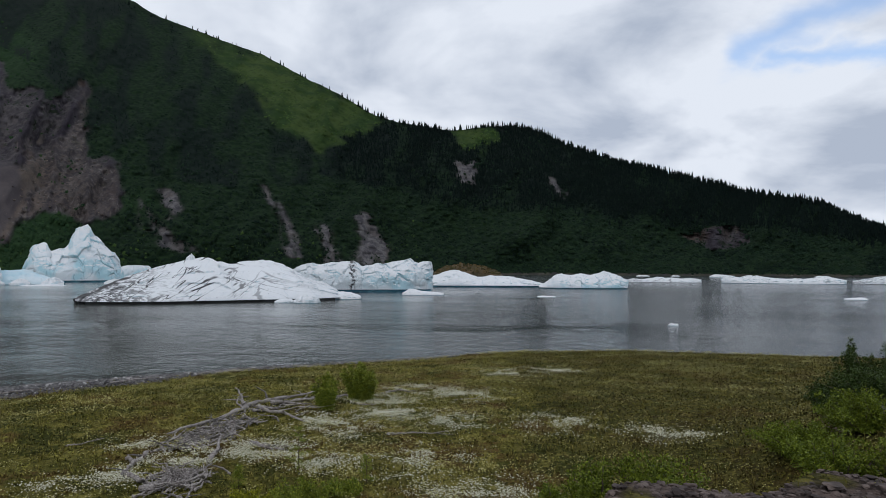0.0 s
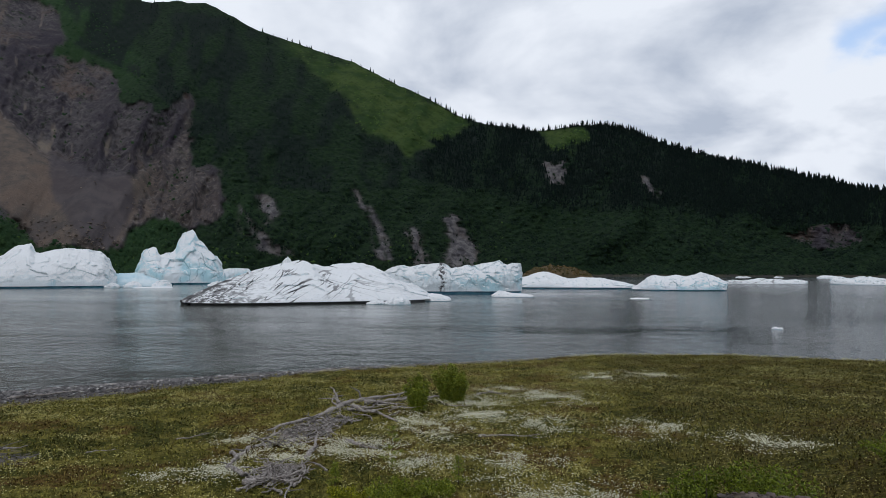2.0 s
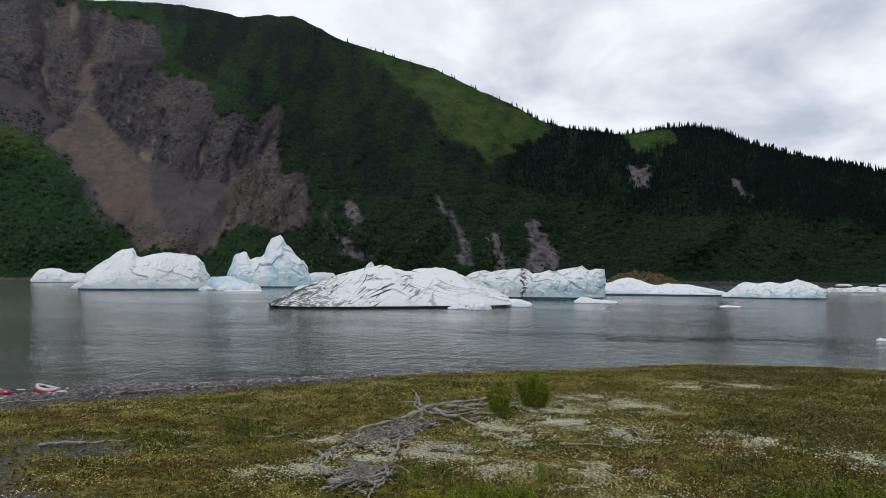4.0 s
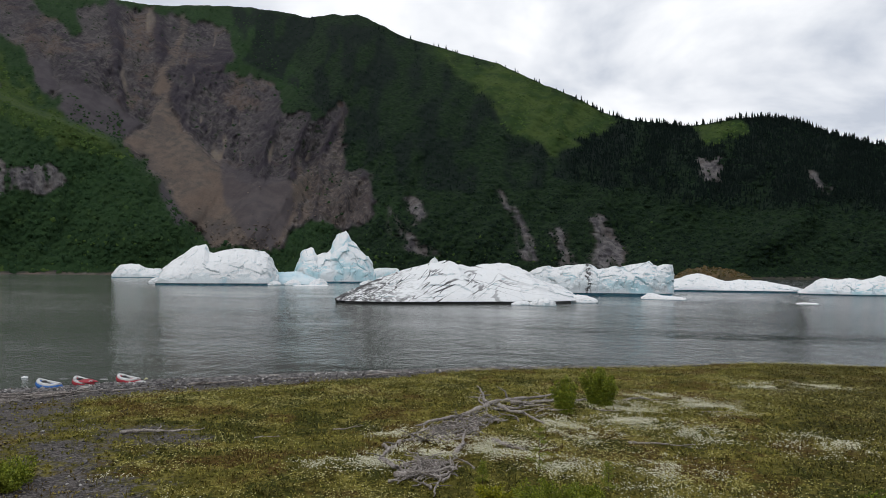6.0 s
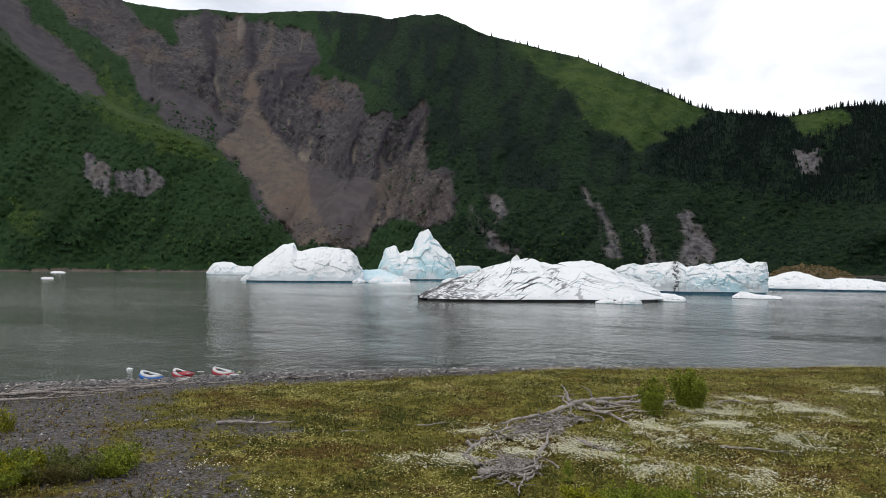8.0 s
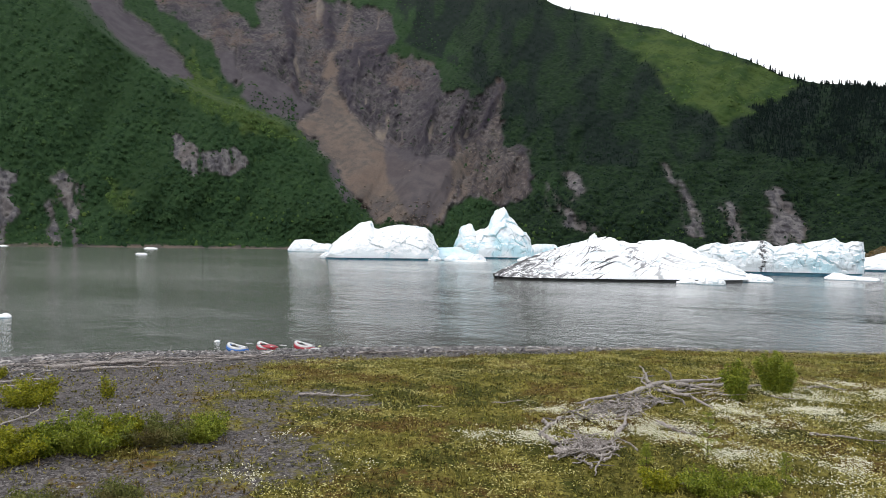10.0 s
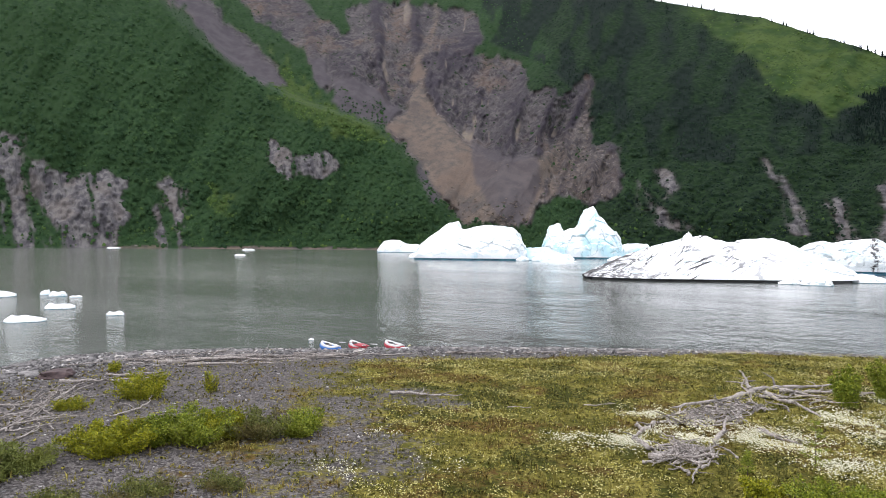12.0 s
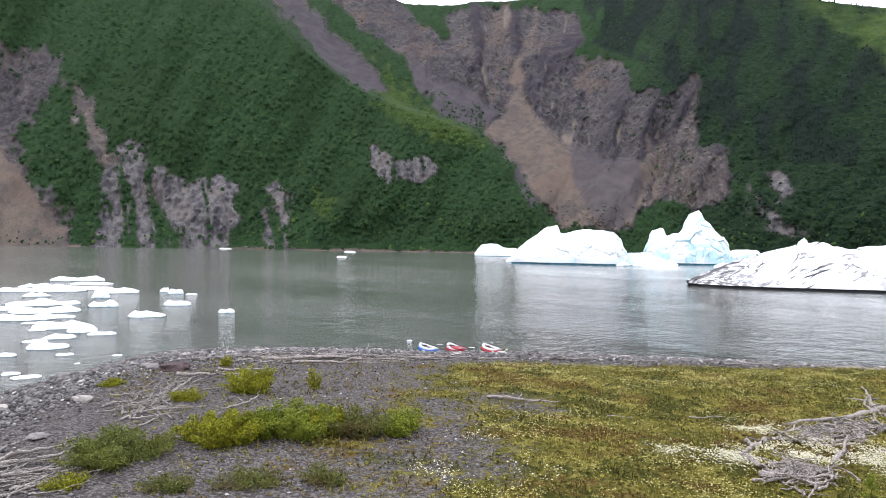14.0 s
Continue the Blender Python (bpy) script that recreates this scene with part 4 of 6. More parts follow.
# spruces: the dark wood to the right, stands on the slope and along the skyline
n = 63000
caz = rng.uniform(-36, 30, n)
cel = ridge_el(caz) * rng.random(n) ** 0.75
shade_ = wood_at(caz, cel)
keep = (rng.random(n) < shade_ * 0.75) & ((caz < 9) | ((shade_ > 0.5) & (rng.random(n) < 0.45)))
caz, cel = caz[keep][:15000], cel[keep][:15000]
saz = rng.uniform(-34, 8.5, 520)
saz = saz[rng.random(520) < 0.25 + 0.75 * smooth(vnoise(saz * 0.9, 0 * saz, 0, 33), 0.35, 0.6)]
extra = rng.uniform(8.5, 22, 26)
saz = np.concatenate([saz, extra])
caz, cel = np.concatenate([caz, saz]), np.concatenate([cel, ridge_el(saz) - 0.05])
p = on_slope(caz, cel)
high = (5 + 9 * rng.random(len(p)) ** 1.6) * np.where(cel > ridge_el(caz) - 0.5, 1.0, np.where(caz > 8.5, 0.45, 0.72))
V, F = scatter([conifer_proto(s) for s in range(6)], p, high, rng.uniform(0, 6.3, len(p)), rng, 0.02)
tagged(new("spruce_forest", raw_mesh("spruce_forest", V, F, M_PINE, False)), "dark spruce woods on the slope and along the skyline", "trees", kind="stuff")

# ---- icebergs ----
def part(name, me, parent, label=""):
    ob = new(name, me)
    ob.parent = parent
    if label:
        tagged(ob, label)
    return ob


def chips(x, y, z, seed):
    """Broken lumps: a value for the nearest of scattered points, and how near the border is."""
    c, t = math.cos(0.6), math.sin(0.6)
    x, y, z = x * c - z * t, y, x * t + z * c
    i, j, k_ = (np.floor(a).astype(np.int64) for a in (x, y, z))
    best, second, value = np.full(x.shape, 9.0), np.full(x.shape, 9.0), np.zeros(x.shape)
    for a in (-1, 0, 1):
        for b in (-1, 0, 1):
            for c_ in (-1, 0, 1):
                p, q, r = i + a, j + b, k_ + c_
                d = np.sqrt((p + rnd(p, q, r, seed) - x) ** 2 + (q + rnd(p, q, r, seed + 1) - y) ** 2 + (r + rnd(p, q, r, seed + 2) - z) ** 2)
                near = d < best
                second = np.where(near, best, np.minimum(second, d))
                value = np.where(near, rnd(p, q, r, seed + 3) + 0.5 * (x - p) * (rnd(p, q, r, seed + 4) - 0.5) + 0.5 * (z - r) * (rnd(p, q, r, seed + 5) - 0.5), value)
                best = np.where(near, d, best)
    return value, second - best


def ice_block(name, az, dist, length, depth, heights, material, label, seed, front=0.35, steep=0.45, rough=1.0, undercut=1.0, category="iceberg", group="", turn=0.0, long=1.0, cols=120, rows=46):
    """An iceberg: a long body whose crest follows heights along its length.
    front: how far back the crest lies; steep: below 1 a cliff, 1 a ramp, towards the viewer."""
    hm = max(heights)
    u = np.linspace(0, 1, cols)
    v = np.linspace(0, 1, rows) ** (1.3 if steep > 0.7 else 2.2)
    U, Vv = np.meshgrid(u, v, indexing="xy")
    h = np.interp(u, np.linspace(0, 1, len(heights)), heights)
    plan = (1 - np.abs(2 * u - 1) ** 3.5) ** 0.6
    x = (U - 0.5) * length
    crest = front + 0.22 * (fbm(u * 6, 0 * u, 0, seed + 9, 3) - 0.5)[None, :]
    wave = 0.16 * depth * (fbm(U * 5, 0 * U, 0, seed + 3, 3) - 0.5)
    y = (Vv - 0.5) * depth * (0.25 + 0.75 * plan)[None, :] + wave * (1 - Vv)
    f = np.where(Vv < crest, np.clip(Vv / crest, 0, 1) ** steep, np.clip((1 - Vv) / (1 - crest), 0, 1) ** 0.55)
    z = h[None, :] * f
    flute = hm * rough * 0.28 * (np.abs(fbm(x * 2.2 / hm, z * 0.35 / hm, 0, seed + 13, 4) - 0.5) * 4 - 0.5)
    y = y + flute * (1 - Vv) * smooth(f, 0.05, 0.4)
    # broken faces: large and small lumps with cracks between them
    s1, s2 = 2.6 / max(hm, 0.5), 6.5 / max(hm, 0.5)
    big, gap1 = chips(x * s1 * long, y * s1, z * s1 * 1.3, seed)
    small, gap2 = chips(x * s2 * long, y * s2, z * s2 * 1.3, seed + 20)
    fine = fbm(x * s2 * 2, y * s2 * 2, z * s2 * 2, seed + 7, 3) - 0.5
    amp = rough * hm * smooth(f, 0.02, 0.3)
    crack = 0.12 * (1 - smooth(gap1, 0.0, 0.08)) + 0.05 * (1 - smooth(gap2, 0.0, 0.10))
    z = z + amp * (0.15 * (big - 0.5) + 0.06 * (small - 0.5) + 0.08 * fine - 0.14 * crack)
    y = y - amp * (0.32 * (big - 0.5) + 0.12 * (small - 0.5) + 0.16 * fine - 0.28 * crack) * (1 - Vv)
    x = x + amp * 0.25 * (small - 0.5)
    lip = 0.035 * hm * undercut
    z = np.maximum(z, 0) + lip
    # an inset foot below the lip, down into the water
    def foot(row, sign, dz, dy):
        return np.stack([x[row] * (1 - 0.02), y[row] + sign * dy, np.full(cols, dz)], -1)
    body = np.stack([x, y, z], -1)
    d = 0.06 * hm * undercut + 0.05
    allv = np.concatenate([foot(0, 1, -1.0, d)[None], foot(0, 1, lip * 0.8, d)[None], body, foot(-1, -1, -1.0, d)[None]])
    # dirty ice gets a foot painted as overhang shadow, other ice a blue one
    foot_mat = M_ICE_UNDERSHADE if material is M_ICE_DIRTY else M_ICE_DEEP
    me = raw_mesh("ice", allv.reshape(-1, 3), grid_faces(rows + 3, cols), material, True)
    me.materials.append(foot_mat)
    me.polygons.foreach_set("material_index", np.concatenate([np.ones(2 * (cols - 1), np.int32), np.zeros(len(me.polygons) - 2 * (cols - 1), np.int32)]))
    bm = bmesh.new()
    bm.from_mesh(me)
    ends = [e for e in bm.edges if e.is_boundary]
    bmesh.ops.holes_fill(bm, edges=ends, sides=0)
    bmesh.ops.recalc_face_normals(bm, faces=bm.faces)
    if sum(f.normal.z * f.calc_area() for f in bm.faces if len(f.verts) == 4) < 0:
        bmesh.ops.reverse_faces(bm, faces=bm.faces)
    bm.to_mesh(me)
    bm.free()
    me.set_sharp_from_angle(angle=radians(26))
    ob = new(name, me)
    a = radians(az)
    ob.matrix_world = pose(-dist * math.sin(a), dist * math.cos(a), 0, 0, 0, az + turn)
    return tagged(ob, label, category, group)


BERGS = "icebergs on the lake"
ice_block("iceberg", 17.5, 164, 57, 26, [0.3, 1.1, 2.0, 2.7, 3.4, 4.2, 4.9, 5.4, 6.0, 6.6, 7.2, 7.6, 8.1, 8.4, 8.6, 9.2, 9.0, 8.3, 8.0, 7.7, 8.1, 8.3, 8.4, 8.6, 8.5, 8.2, 7.7, 6.8, 5.5, 4.5, 3.9, 3.3, 2.8, 1.6], M_ICE_DIRTY, "white iceberg with a dirt-streaked sloping flank", 6, 0.72, 0.70, 0.22, 1.8, long=0.5, group=BERGS, turn=15, cols=240, rows=90)
ice_block("iceberg", 19.75, 186, 4.4, 6, [7.6, 8.4, 8.9, 9.6, 10.4, 10.6, 9.8, 8.4, 7.7], M_ICE, "small white spire of ice behind a dirty iceberg", 5, 0.5, 0.6, 0.15, group=BERGS, cols=40, rows=24)
ice_block("iceberg", 6.6, 229, 45.5, 22, [6.3, 6.3, 7.0, 7.6, 7.9, 8.1, 7.9, 7.8, 8.0, 8.2, 8.3, 8.5, 8.7, 8.8, 8.9, 7.7, 7.2, 7.5, 7.9, 8.4, 7.8, 8.2, 8.6, 8.8, 9.0, 9.2, 9.7, 8.9, 8.3, 8.9, 8.9, 8.4], M_ICE_SEAM, "white and pale blue iceberg with a sheer broken end", 11, 0.24, 0.32, 0.26, 2.4, group=BERGS, cols=200, rows=70)
ice_block("iceberg", -3.3, 296, 54, 22, [4.0, 4.1, 4.2, 4.4, 5.2, 6.1, 6.6, 6.1, 5.2, 4.3, 3.5, 3.6, 4.2, 4.0, 3.9, 3.8, 3.6, 3.1, 2.5, 2.1, 1.5, 0.8, 0.3], M_ICE_MIX, "low white iceberg with a blue waterline", 17, 0.4, 0.55, 0.22, 2.6, group=BERGS)
ice_block("iceberg", -11.2, 277, 33.5, 18, [0.7, 1.3, 2.2, 3.2, 4.4, 5.2, 5.4, 5.1, 4.8, 5.0, 5.4, 5.4, 5.1, 4.8, 5.1, 5.5, 5.9, 6.5, 5.9, 5.6, 5.2, 4.4, 3.6, 2.8], M_ICE_BLUE, "wedge-shaped pale blue iceberg with a sheer end", 23, 0.35, 0.5, 0.22, 1.6, group=BERGS)
ice_block("iceberg", 27.55, 414, 47, 30, [5.9, 8.3, 12.3, 15.7, 17.4, 17.9, 18.3, 18.8, 19.3, 18.6, 16.3, 14.9, 15.3, 15.8, 16.2, 16.1, 16.8, 18.4, 22.1, 25.2, 26.7, 27.6, 28.4, 28.9, 29.4, 27.7, 25.7, 24.3, 23.0, 21.7, 20.3, 19.0, 17.9, 16.9, 15.6, 14.3, 12.6, 10.8, 7.6, 3.5], M_ICE_BLUE, "tall pointed pale blue iceberg with crevassed sides", 29, 0.45, 0.5, 0.16, 0.9, group=BERGS, cols=200, rows=90)
ice_block("iceberg", 36.5, 350, 56, 36, [0.9, 2.3, 6.7, 8.5, 9.8, 11.2, 12.4, 13.3, 15.1, 16.8, 17.7, 17.7, 18.2, 14.6, 14.2, 14.5, 15.0, 15.5, 15.8, 16.1, 16.2, 16.3, 16.1, 15.9, 15.9, 15.7, 15.3, 15.2, 14.0, 11.7, 7.7, 2.0], M_ICE, "large rounded white iceberg with a blue waterline", 37, 0.42, 0.45, 0.17, 1.4, group=BERGS, cols=200, rows=90)
ice_block("iceberg", 30.9, 352, 29, 14, [2.8, 4.4, 5.5, 6.0, 6.0, 6.2, 6.4, 5.8, 4.6, 3.6, 2.6, 2.0], M_ICE_TURQUOISE, "low turquoise ice shelf between two icebergs", 41, 0.6, 0.6, 0.16, group=BERGS, cols=90, rows=44)
ice_block("iceberg", 42.2, 650, 41, 26, [2, 6.9, 10.3, 10.6, 11.0, 11.6, 11.1, 11.2, 8.9, 8.1, 7.7, 7.4, 7.3, 7.1, 4.7], M_ICE_MIX, "small far white iceberg near the shore", 43, 0.35, 0.5, 0.25, group=BERGS, cols=90, rows=40)
ice_block("iceberg", 23.65, 435, 19.5, 12, [5.3, 6.6, 7.9, 8.3, 8.7, 8.7, 8.7, 8.7, 8.7, 8.6, 8.5, 8.4, 6.2], M_ICE_BLUE, "flat-topped pale blue block of ice", 47, 0.3, 0.35, 0.14, group=BERGS, cols=60, rows=30)
ice_block("iceberg", 1.6, 196, 11.5, 5, [0.5, 1.7, 1.5, 1.0, 0.9, 0.8, 0.4], M_ICE, "low slab of white ice beside an iceberg", 53, 0.4, 0.6, 0.4, group=BERGS, cols=50, rows=24)
ice_block("iceberg", -17.2, 436, 44, 14, [1.2, 2.2, 1.8, 2.6, 2.4, 2.8, 2.2, 2.6, 1.6], M_ICE_DIRTY, "long low floe of dirt-speckled ice", 59, 0.4, 0.6, 0.6, group=BERGS, cols=80, rows=30)
ice_block("iceberg", -21.4, 770, 20, 9, [1.6, 3.2, 3.0, 2.8, 1.8], M_ICE, "small far white iceberg", 61, 0.4, 0.6, 0.5, group=BERGS, cols=40, rows=20)
ice_block("iceberg", -25.6, 432, 62, 18, [2.6, 4.2, 3.2, 4.4, 4.0, 3.2, 2.8, 2.6, 2.8, 2.6, 3.4, 4.2, 3.0, 2.2], M_ICE, "long low white iceberg far down the lake", 67, 0.4, 0.6, 0.55, group=BERGS)
ice_block("iceberg", -32.4, 446, 36, 16, [1.6, 2.4, 3.8, 4.4, 4.6, 5.0, 4.2], M_ICE_DIRTY, "grey dirt-covered iceberg far down the lake", 71, 0.4, 0.6, 0.6, group=BERGS)
for az_, d_, l_, h_, sd_ in ((-15.8, 860, 16, 1.6, 73), (-18.2, 880, 10, 1.4, 74), (-13.6, 840, 12, 1.3, 75), (-28.2, 870, 14, 1.7, 76), (54.1, 780, 13, 2.0, 77), (63.7, 980, 16, 1.9, 78), (54.75, 432, 6.2, 1.1, 79), (-17.0, 700, 9, 1.1, 69)):
    ice_block("iceberg", az_, d_, l_, l_ * 0.5, [0.3 * h_, h_, 0.8 * h_, 0.9 * h_, 0.3 * h_], M_ICE, "small far piece of floating ice", sd_, 0.45, 0.6, 0.5, group=BERGS, cols=24, rows=14)
for az_, d_, l_, h_, sd_ in ((28.9, 330, 8.5, 3.3, 81), (30.9, 330, 7.5, 2.8, 82), (32.3, 331, 6, 2.2, 83), (40.8, 366, 9, 3.4, 84), (24.9, 348, 9, 2.4, 85), (12.6, 152, 4.2, 0.9, 86), (10.9, 150, 5.5, 1.6, 87), (8.3, 168, 10, 1.8, 88), (29.5, 326, 16, 0.6, 89)):
    ice_block("ice_chunk", az_, d_, l_, l_ * 0.6, [0.3 * h_, 0.8 * h_, h_, 0.9 * h_, 0.4 * h_], M_ICE, "broken chunk of ice at an iceberg's foot", sd_, 0.4, 0.5, 0.5, category="ice chunk", group="ice chunks beside the icebergs", cols=30, rows=18)

# ---- small floes ----
PACK = [(-136.0, 39.1, 8.7, 0.75), (-124.4, 37.9, 6.5, 0.34), (-110.3, 24.2, 5.1, 0.50), (-120.0, 28.6, 4.6, 0.43), (-109.2, 28.8, 7.4, 0.80), (-111.1, 33.8, 5.8, 0.41), (-102.2, 34.4, 5.7, 0.66), (-92.8, 29.3, 2.1, 0.77), (-99.4, 23.7, 3.0, 0.45), (-86.4, 20.3, 5.3, 0.62), (-86.3, 23.4, 3.2, 0.39), (-77.6, 19.3, 6.2, 0.49), (-71.4, 15.9, 5.5, 0.45), (-71.5, 18.4, 3.8, 0.26), (-67.3, 16.1, 2.3, 0.18), (-62.7, 16.8, 4.3, 0.57), (-59.2, 17.3, 2.2, 0.43), (-82.4, 16.4, 4.0, 0.40)]
STRAYS = [(-61.8, 14.8, 1.2, 0.17), (-56.2, 14.9, 2.1, 0.26), (-56.6, 17.9, 2.0, 0.23), (-55.0, 13.0, 1.6, 0.17), (-51.6, 13.0, 2.5, 0.33), (-47.7, 12.9, 1.0, 0.13), (-49.2, 10.1, 1.1, 0.18), (-80.6, 25.7, 3.0, 0.60), (-100.5, 40.3, 1.3, 0.57), (-96.4, 40.2, 2.1, 0.55), (-93.4, 41.1, 1.5, 0.18), (-78.7, 33.0, 2.9, 0.53), (-68.1, 25.6, 3.3, 0.45), (-67.8, 33.5, 1.6, 0.33), (-43.8, 12.5, 0.3, 0.08), (-45.6, 15.3, 0.6, 0.08), (-42.4, 8.9, 0.9, 0.13), (-41.1, 9.3, 1.4, 0.09)]
FAR_FLOES = [(-40.1, 34.3, 0.4, 0.10), (29.3, 90, 1.3, 0.28), (101, 173, 5.2, 0.5), (27, 184, 5, 0.3)]
for i, (fx, fy, size, high) in enumerate(PACK + STRAYS + FAR_FLOES):
    r_ = random.Random(300 + i)
    prof = [0.25] + [0.55 + 0.5 * r_.random() for _ in range(5)] + [0.3]
    az_ = math.degrees(math.atan2(-fx, fy))
    ice_block("ice_floe", az_, math.hypot(fx, fy), size, size * r_.uniform(0.55, 0.9), [1.25 * high * q for q in prof], M_FLOE, "flat white floe of drifting ice on grey water", 400 + i, 0.45, 0.5, 0.35, 1.4, category="ice floe", group="drifting ice floes", turn=r_.uniform(-14, 14), cols=34, rows=19)

# the brown gravel mound before the far shore
rng = np.random.default_rng(77)
gu, gv = np.meshgrid(np.linspace(-1, 1, 90), np.linspace(-1, 1, 30), indexing="xy")
mh = 13 * np.clip(1 - gu ** 2, 0, 1) ** 0.8 * np.clip(1 - gv ** 2, 0, 1) ** 0.7 * (0.3 + 1.4 * fbm(gu * 5, gv * 2, 0, 9, 5, 0.6)) - 0.4
me = raw_mesh("gravel_mound", np.stack([gu * 46, gv * 30, mh], -1).reshape(-1, 3), grid_faces(30, 90), M_MOUND)
ob = tagged(new("gravel_mound", me), "brown gravel mound with rusty scrub at the far shore", "mound", kind="structure")
ob.matrix_world = pose(900 * math.sin(radians(1.9)), 900 * math.cos(radians(1.9)), 0, 0, 0, -1.9)

lu, lv = rng.uniform(-0.9, 0.9, 900), rng.uniform(-0.95, 0.3, 900)
lh = 13 * np.clip(1 - lu ** 2, 0, 1) ** 0.8 * np.clip(1 - lv ** 2, 0, 1) ** 0.7 * (0.3 + 1.4 * fbm(lu * 5, lv * 2, 0, 9, 5, 0.6)) - 0.4
V, F = scatter([blob_proto(s, 5, 2, 0.6, 0.7) for s in range(6)], np.stack([lu * 46, lv * 30, lh], -1), 0.5 + 1.5 * rng.random(900) ** 2, rng.uniform(0, 6.3, 900), rng, 0.2)
ob = tagged(new("mound_scrub", raw_mesh("mound_scrub", V, F, M_SCRUB, True)), "rusty and olive scrub and rubble on a gravel mound", "shrubs", kind="stuff")
ob.matrix_world = pose(900 * math.sin(radians(1.9)), 900 * math.cos(radians(1.9)), 0, 0, 0, -1.9)

# ---- shrubs ----
def tube(points, radii, sides=6, seed=0, gnarl=0.15):
    """A tapering limb along points: verts and quads as lists."""
    rng = random.Random(seed)
    pts = [Vector(p) for p in points]
    verts, faces = [], []
    for i, p in enumerate(pts):
        d = (pts[min(i + 1, len(pts) - 1)] - pts[max(i - 1, 0)]).normalized()
        side = d.cross(Vector((0, 0, 1)) if abs(d.z) < 0.9 else Vector((1, 0, 0))).normalized()
        up = side.cross(d)
        for s in range(sides):
            a = 2 * math.pi * s / sides
            q = radii[i] * (1 + gnarl * rng.uniform(-1, 1))
            verts.append(p + side * (math.cos(a) * q) + up * (math.sin(a) * q))
    for i in range(len(pts) - 1):
        for s in range(sides):
            a, b = i * sides + s, i * sides + (s + 1) % sides
            faces.append((a, b, b + sides, a + sides))
    faces.append(tuple(range(sides))[::-1])
    faces.append(tuple((len(pts) - 1) * sides + s for s in range(sides)))
    return verts, faces


def tube_mesh(name, tubes, material):
    verts, faces = [], []
    for v, f in tubes:
        b = len(verts)
        verts += [tuple(p) for p in v]
        faces += [tuple(i + b for i in q) for q in f]
    me = bpy.data.meshes.new(name)
    me.from_pydata(verts, [], faces)
    me.polygons.foreach_set("use_smooth", [True] * len(me.polygons))
    me.materials.append(material)
    return me


def leaf_cloud(name, centres, count, size, rng, material, slim=0.42, rise=0.35):
    """Many small bent leaves on the outer part of round clumps (x, y, z, radius, height)."""
    c = np.array(centres)
    w = c[:, 3] * c[:, 4]
    pick = rng.choice(len(c), count, p=w / w.sum())
    d = rng.normal(size=(count, 3))
    d /= np.linalg.norm(d, axis=1)[:, None]
    depth = rng.random(count) ** 0.45 + 0.12 * rng.random(count) ** 4
    p = c[pick, :3] + d * depth[:, None] * np.stack([c[pick, 3], c[pick, 3], c[pick, 4]], 1)
    p[:, 2] = np.maximum(p[:, 2], 0.02)
    way = 0.5 * d + rng.normal(0, 0.8, (count, 3)) + np.array([0, 0, rise])
    way /= np.linalg.norm(way, axis=1)[:, None]
    side = np.cross(way, rng.normal(size=(count, 3)))
    side /= np.linalg.norm(side, axis=1)[:, None] + 1e-9
    nor = np.cross(way, side)
    s = size * (0.6 + 0.8 * rng.random(count))[:, None]
    quad = np.stack([p, p + way * s * 0.5 + side * s * slim * 0.5 + nor * s * 0.08, p + way * s, p + way * s * 0.5 - side * s * slim * 0.5 + nor * s * 0.08], 1)
    return raw_mesh(name, quad.reshape(-1, 3), np.arange(count * 4).reshape(-1, 4), material, False)


def shrub(x, y, width, height, leaf, label, seed, count=3000, size=0.085, lobes=9, upright=0.0, name="shrub", group="", slim=0.42):
    """A bush: several stems that fork from one root, and a crown of leaves with gaps."""
    rng, r = np.random.default_rng(seed), random.Random(seed)
    width, count = width * (1.22 - 0.12 * upright), count * 1.3
    root = new(name)
    root.location = (x, y, float(ground_z(x, y)) - 0.03)
    centres, sprigs = [], []
    for i in range(lobes * 2):
        a, q = r.uniform(0, 6.28), math.sqrt(r.random()) * width * (0.46 - 0.08 * upright)
        top = height * r.uniform(0.62, 1.0) * (1 - 0.45 * (q / (0.5 * width)) ** 2)
        base = (0.45 - 0.15 * upright) * q
        path = []
        for j in range(5):
            t_ = 0.22 + 0.195 * j
            out = base + (q - base) * t_ ** 1.3
            p = (out * math.cos(a) + r.uniform(-0.03, 0.03) * width, out * math.sin(a) + r.uniform(-0.03, 0.03) * width, top * t_ * 0.95)
            path.append(p)
            centres.append((*p, width * (0.125 - 0.075 * t_) + 0.02, top * (0.17 - 0.05 * t_) + 0.02))
        sprigs.append(((base * 0.4 * math.cos(a), base * 0.4 * math.sin(a), -0.05), *path[::2], (path[-1][0], path[-1][1], top * 1.02)))
    for i, path in enumerate(sprigs[:8]):
        thick = 0.010 + 0.007 * height
        t0 = tube(path, [thick, thick * 0.8, thick * 0.55, thick * 0.35, thick * 0.15], 5, seed + i)
        mid, tip = Vector(path[1]), Vector(path[3])
        fork = tip + Vector((r.uniform(-0.12, 0.12) * width, r.uniform(-0.12, 0.12) * width, -0.1 * height))
        t1 = tube([tuple(mid), tuple((mid + fork) / 2 + Vector((0, 0, 0.03))), tuple(fork)], [thick * 0.5, thick * 0.35, thick * 0.12], 4, seed + 50 + i)
        part("stem", tube_mesh("stem", [t0, t1], M_STEM), root)
    part("crown", leaf_cloud("crown", centres, int(count * 2.3), size * 0.95, rng, leaf, slim + 0.1), root)
    return tagged(root, label, "shrub", group)


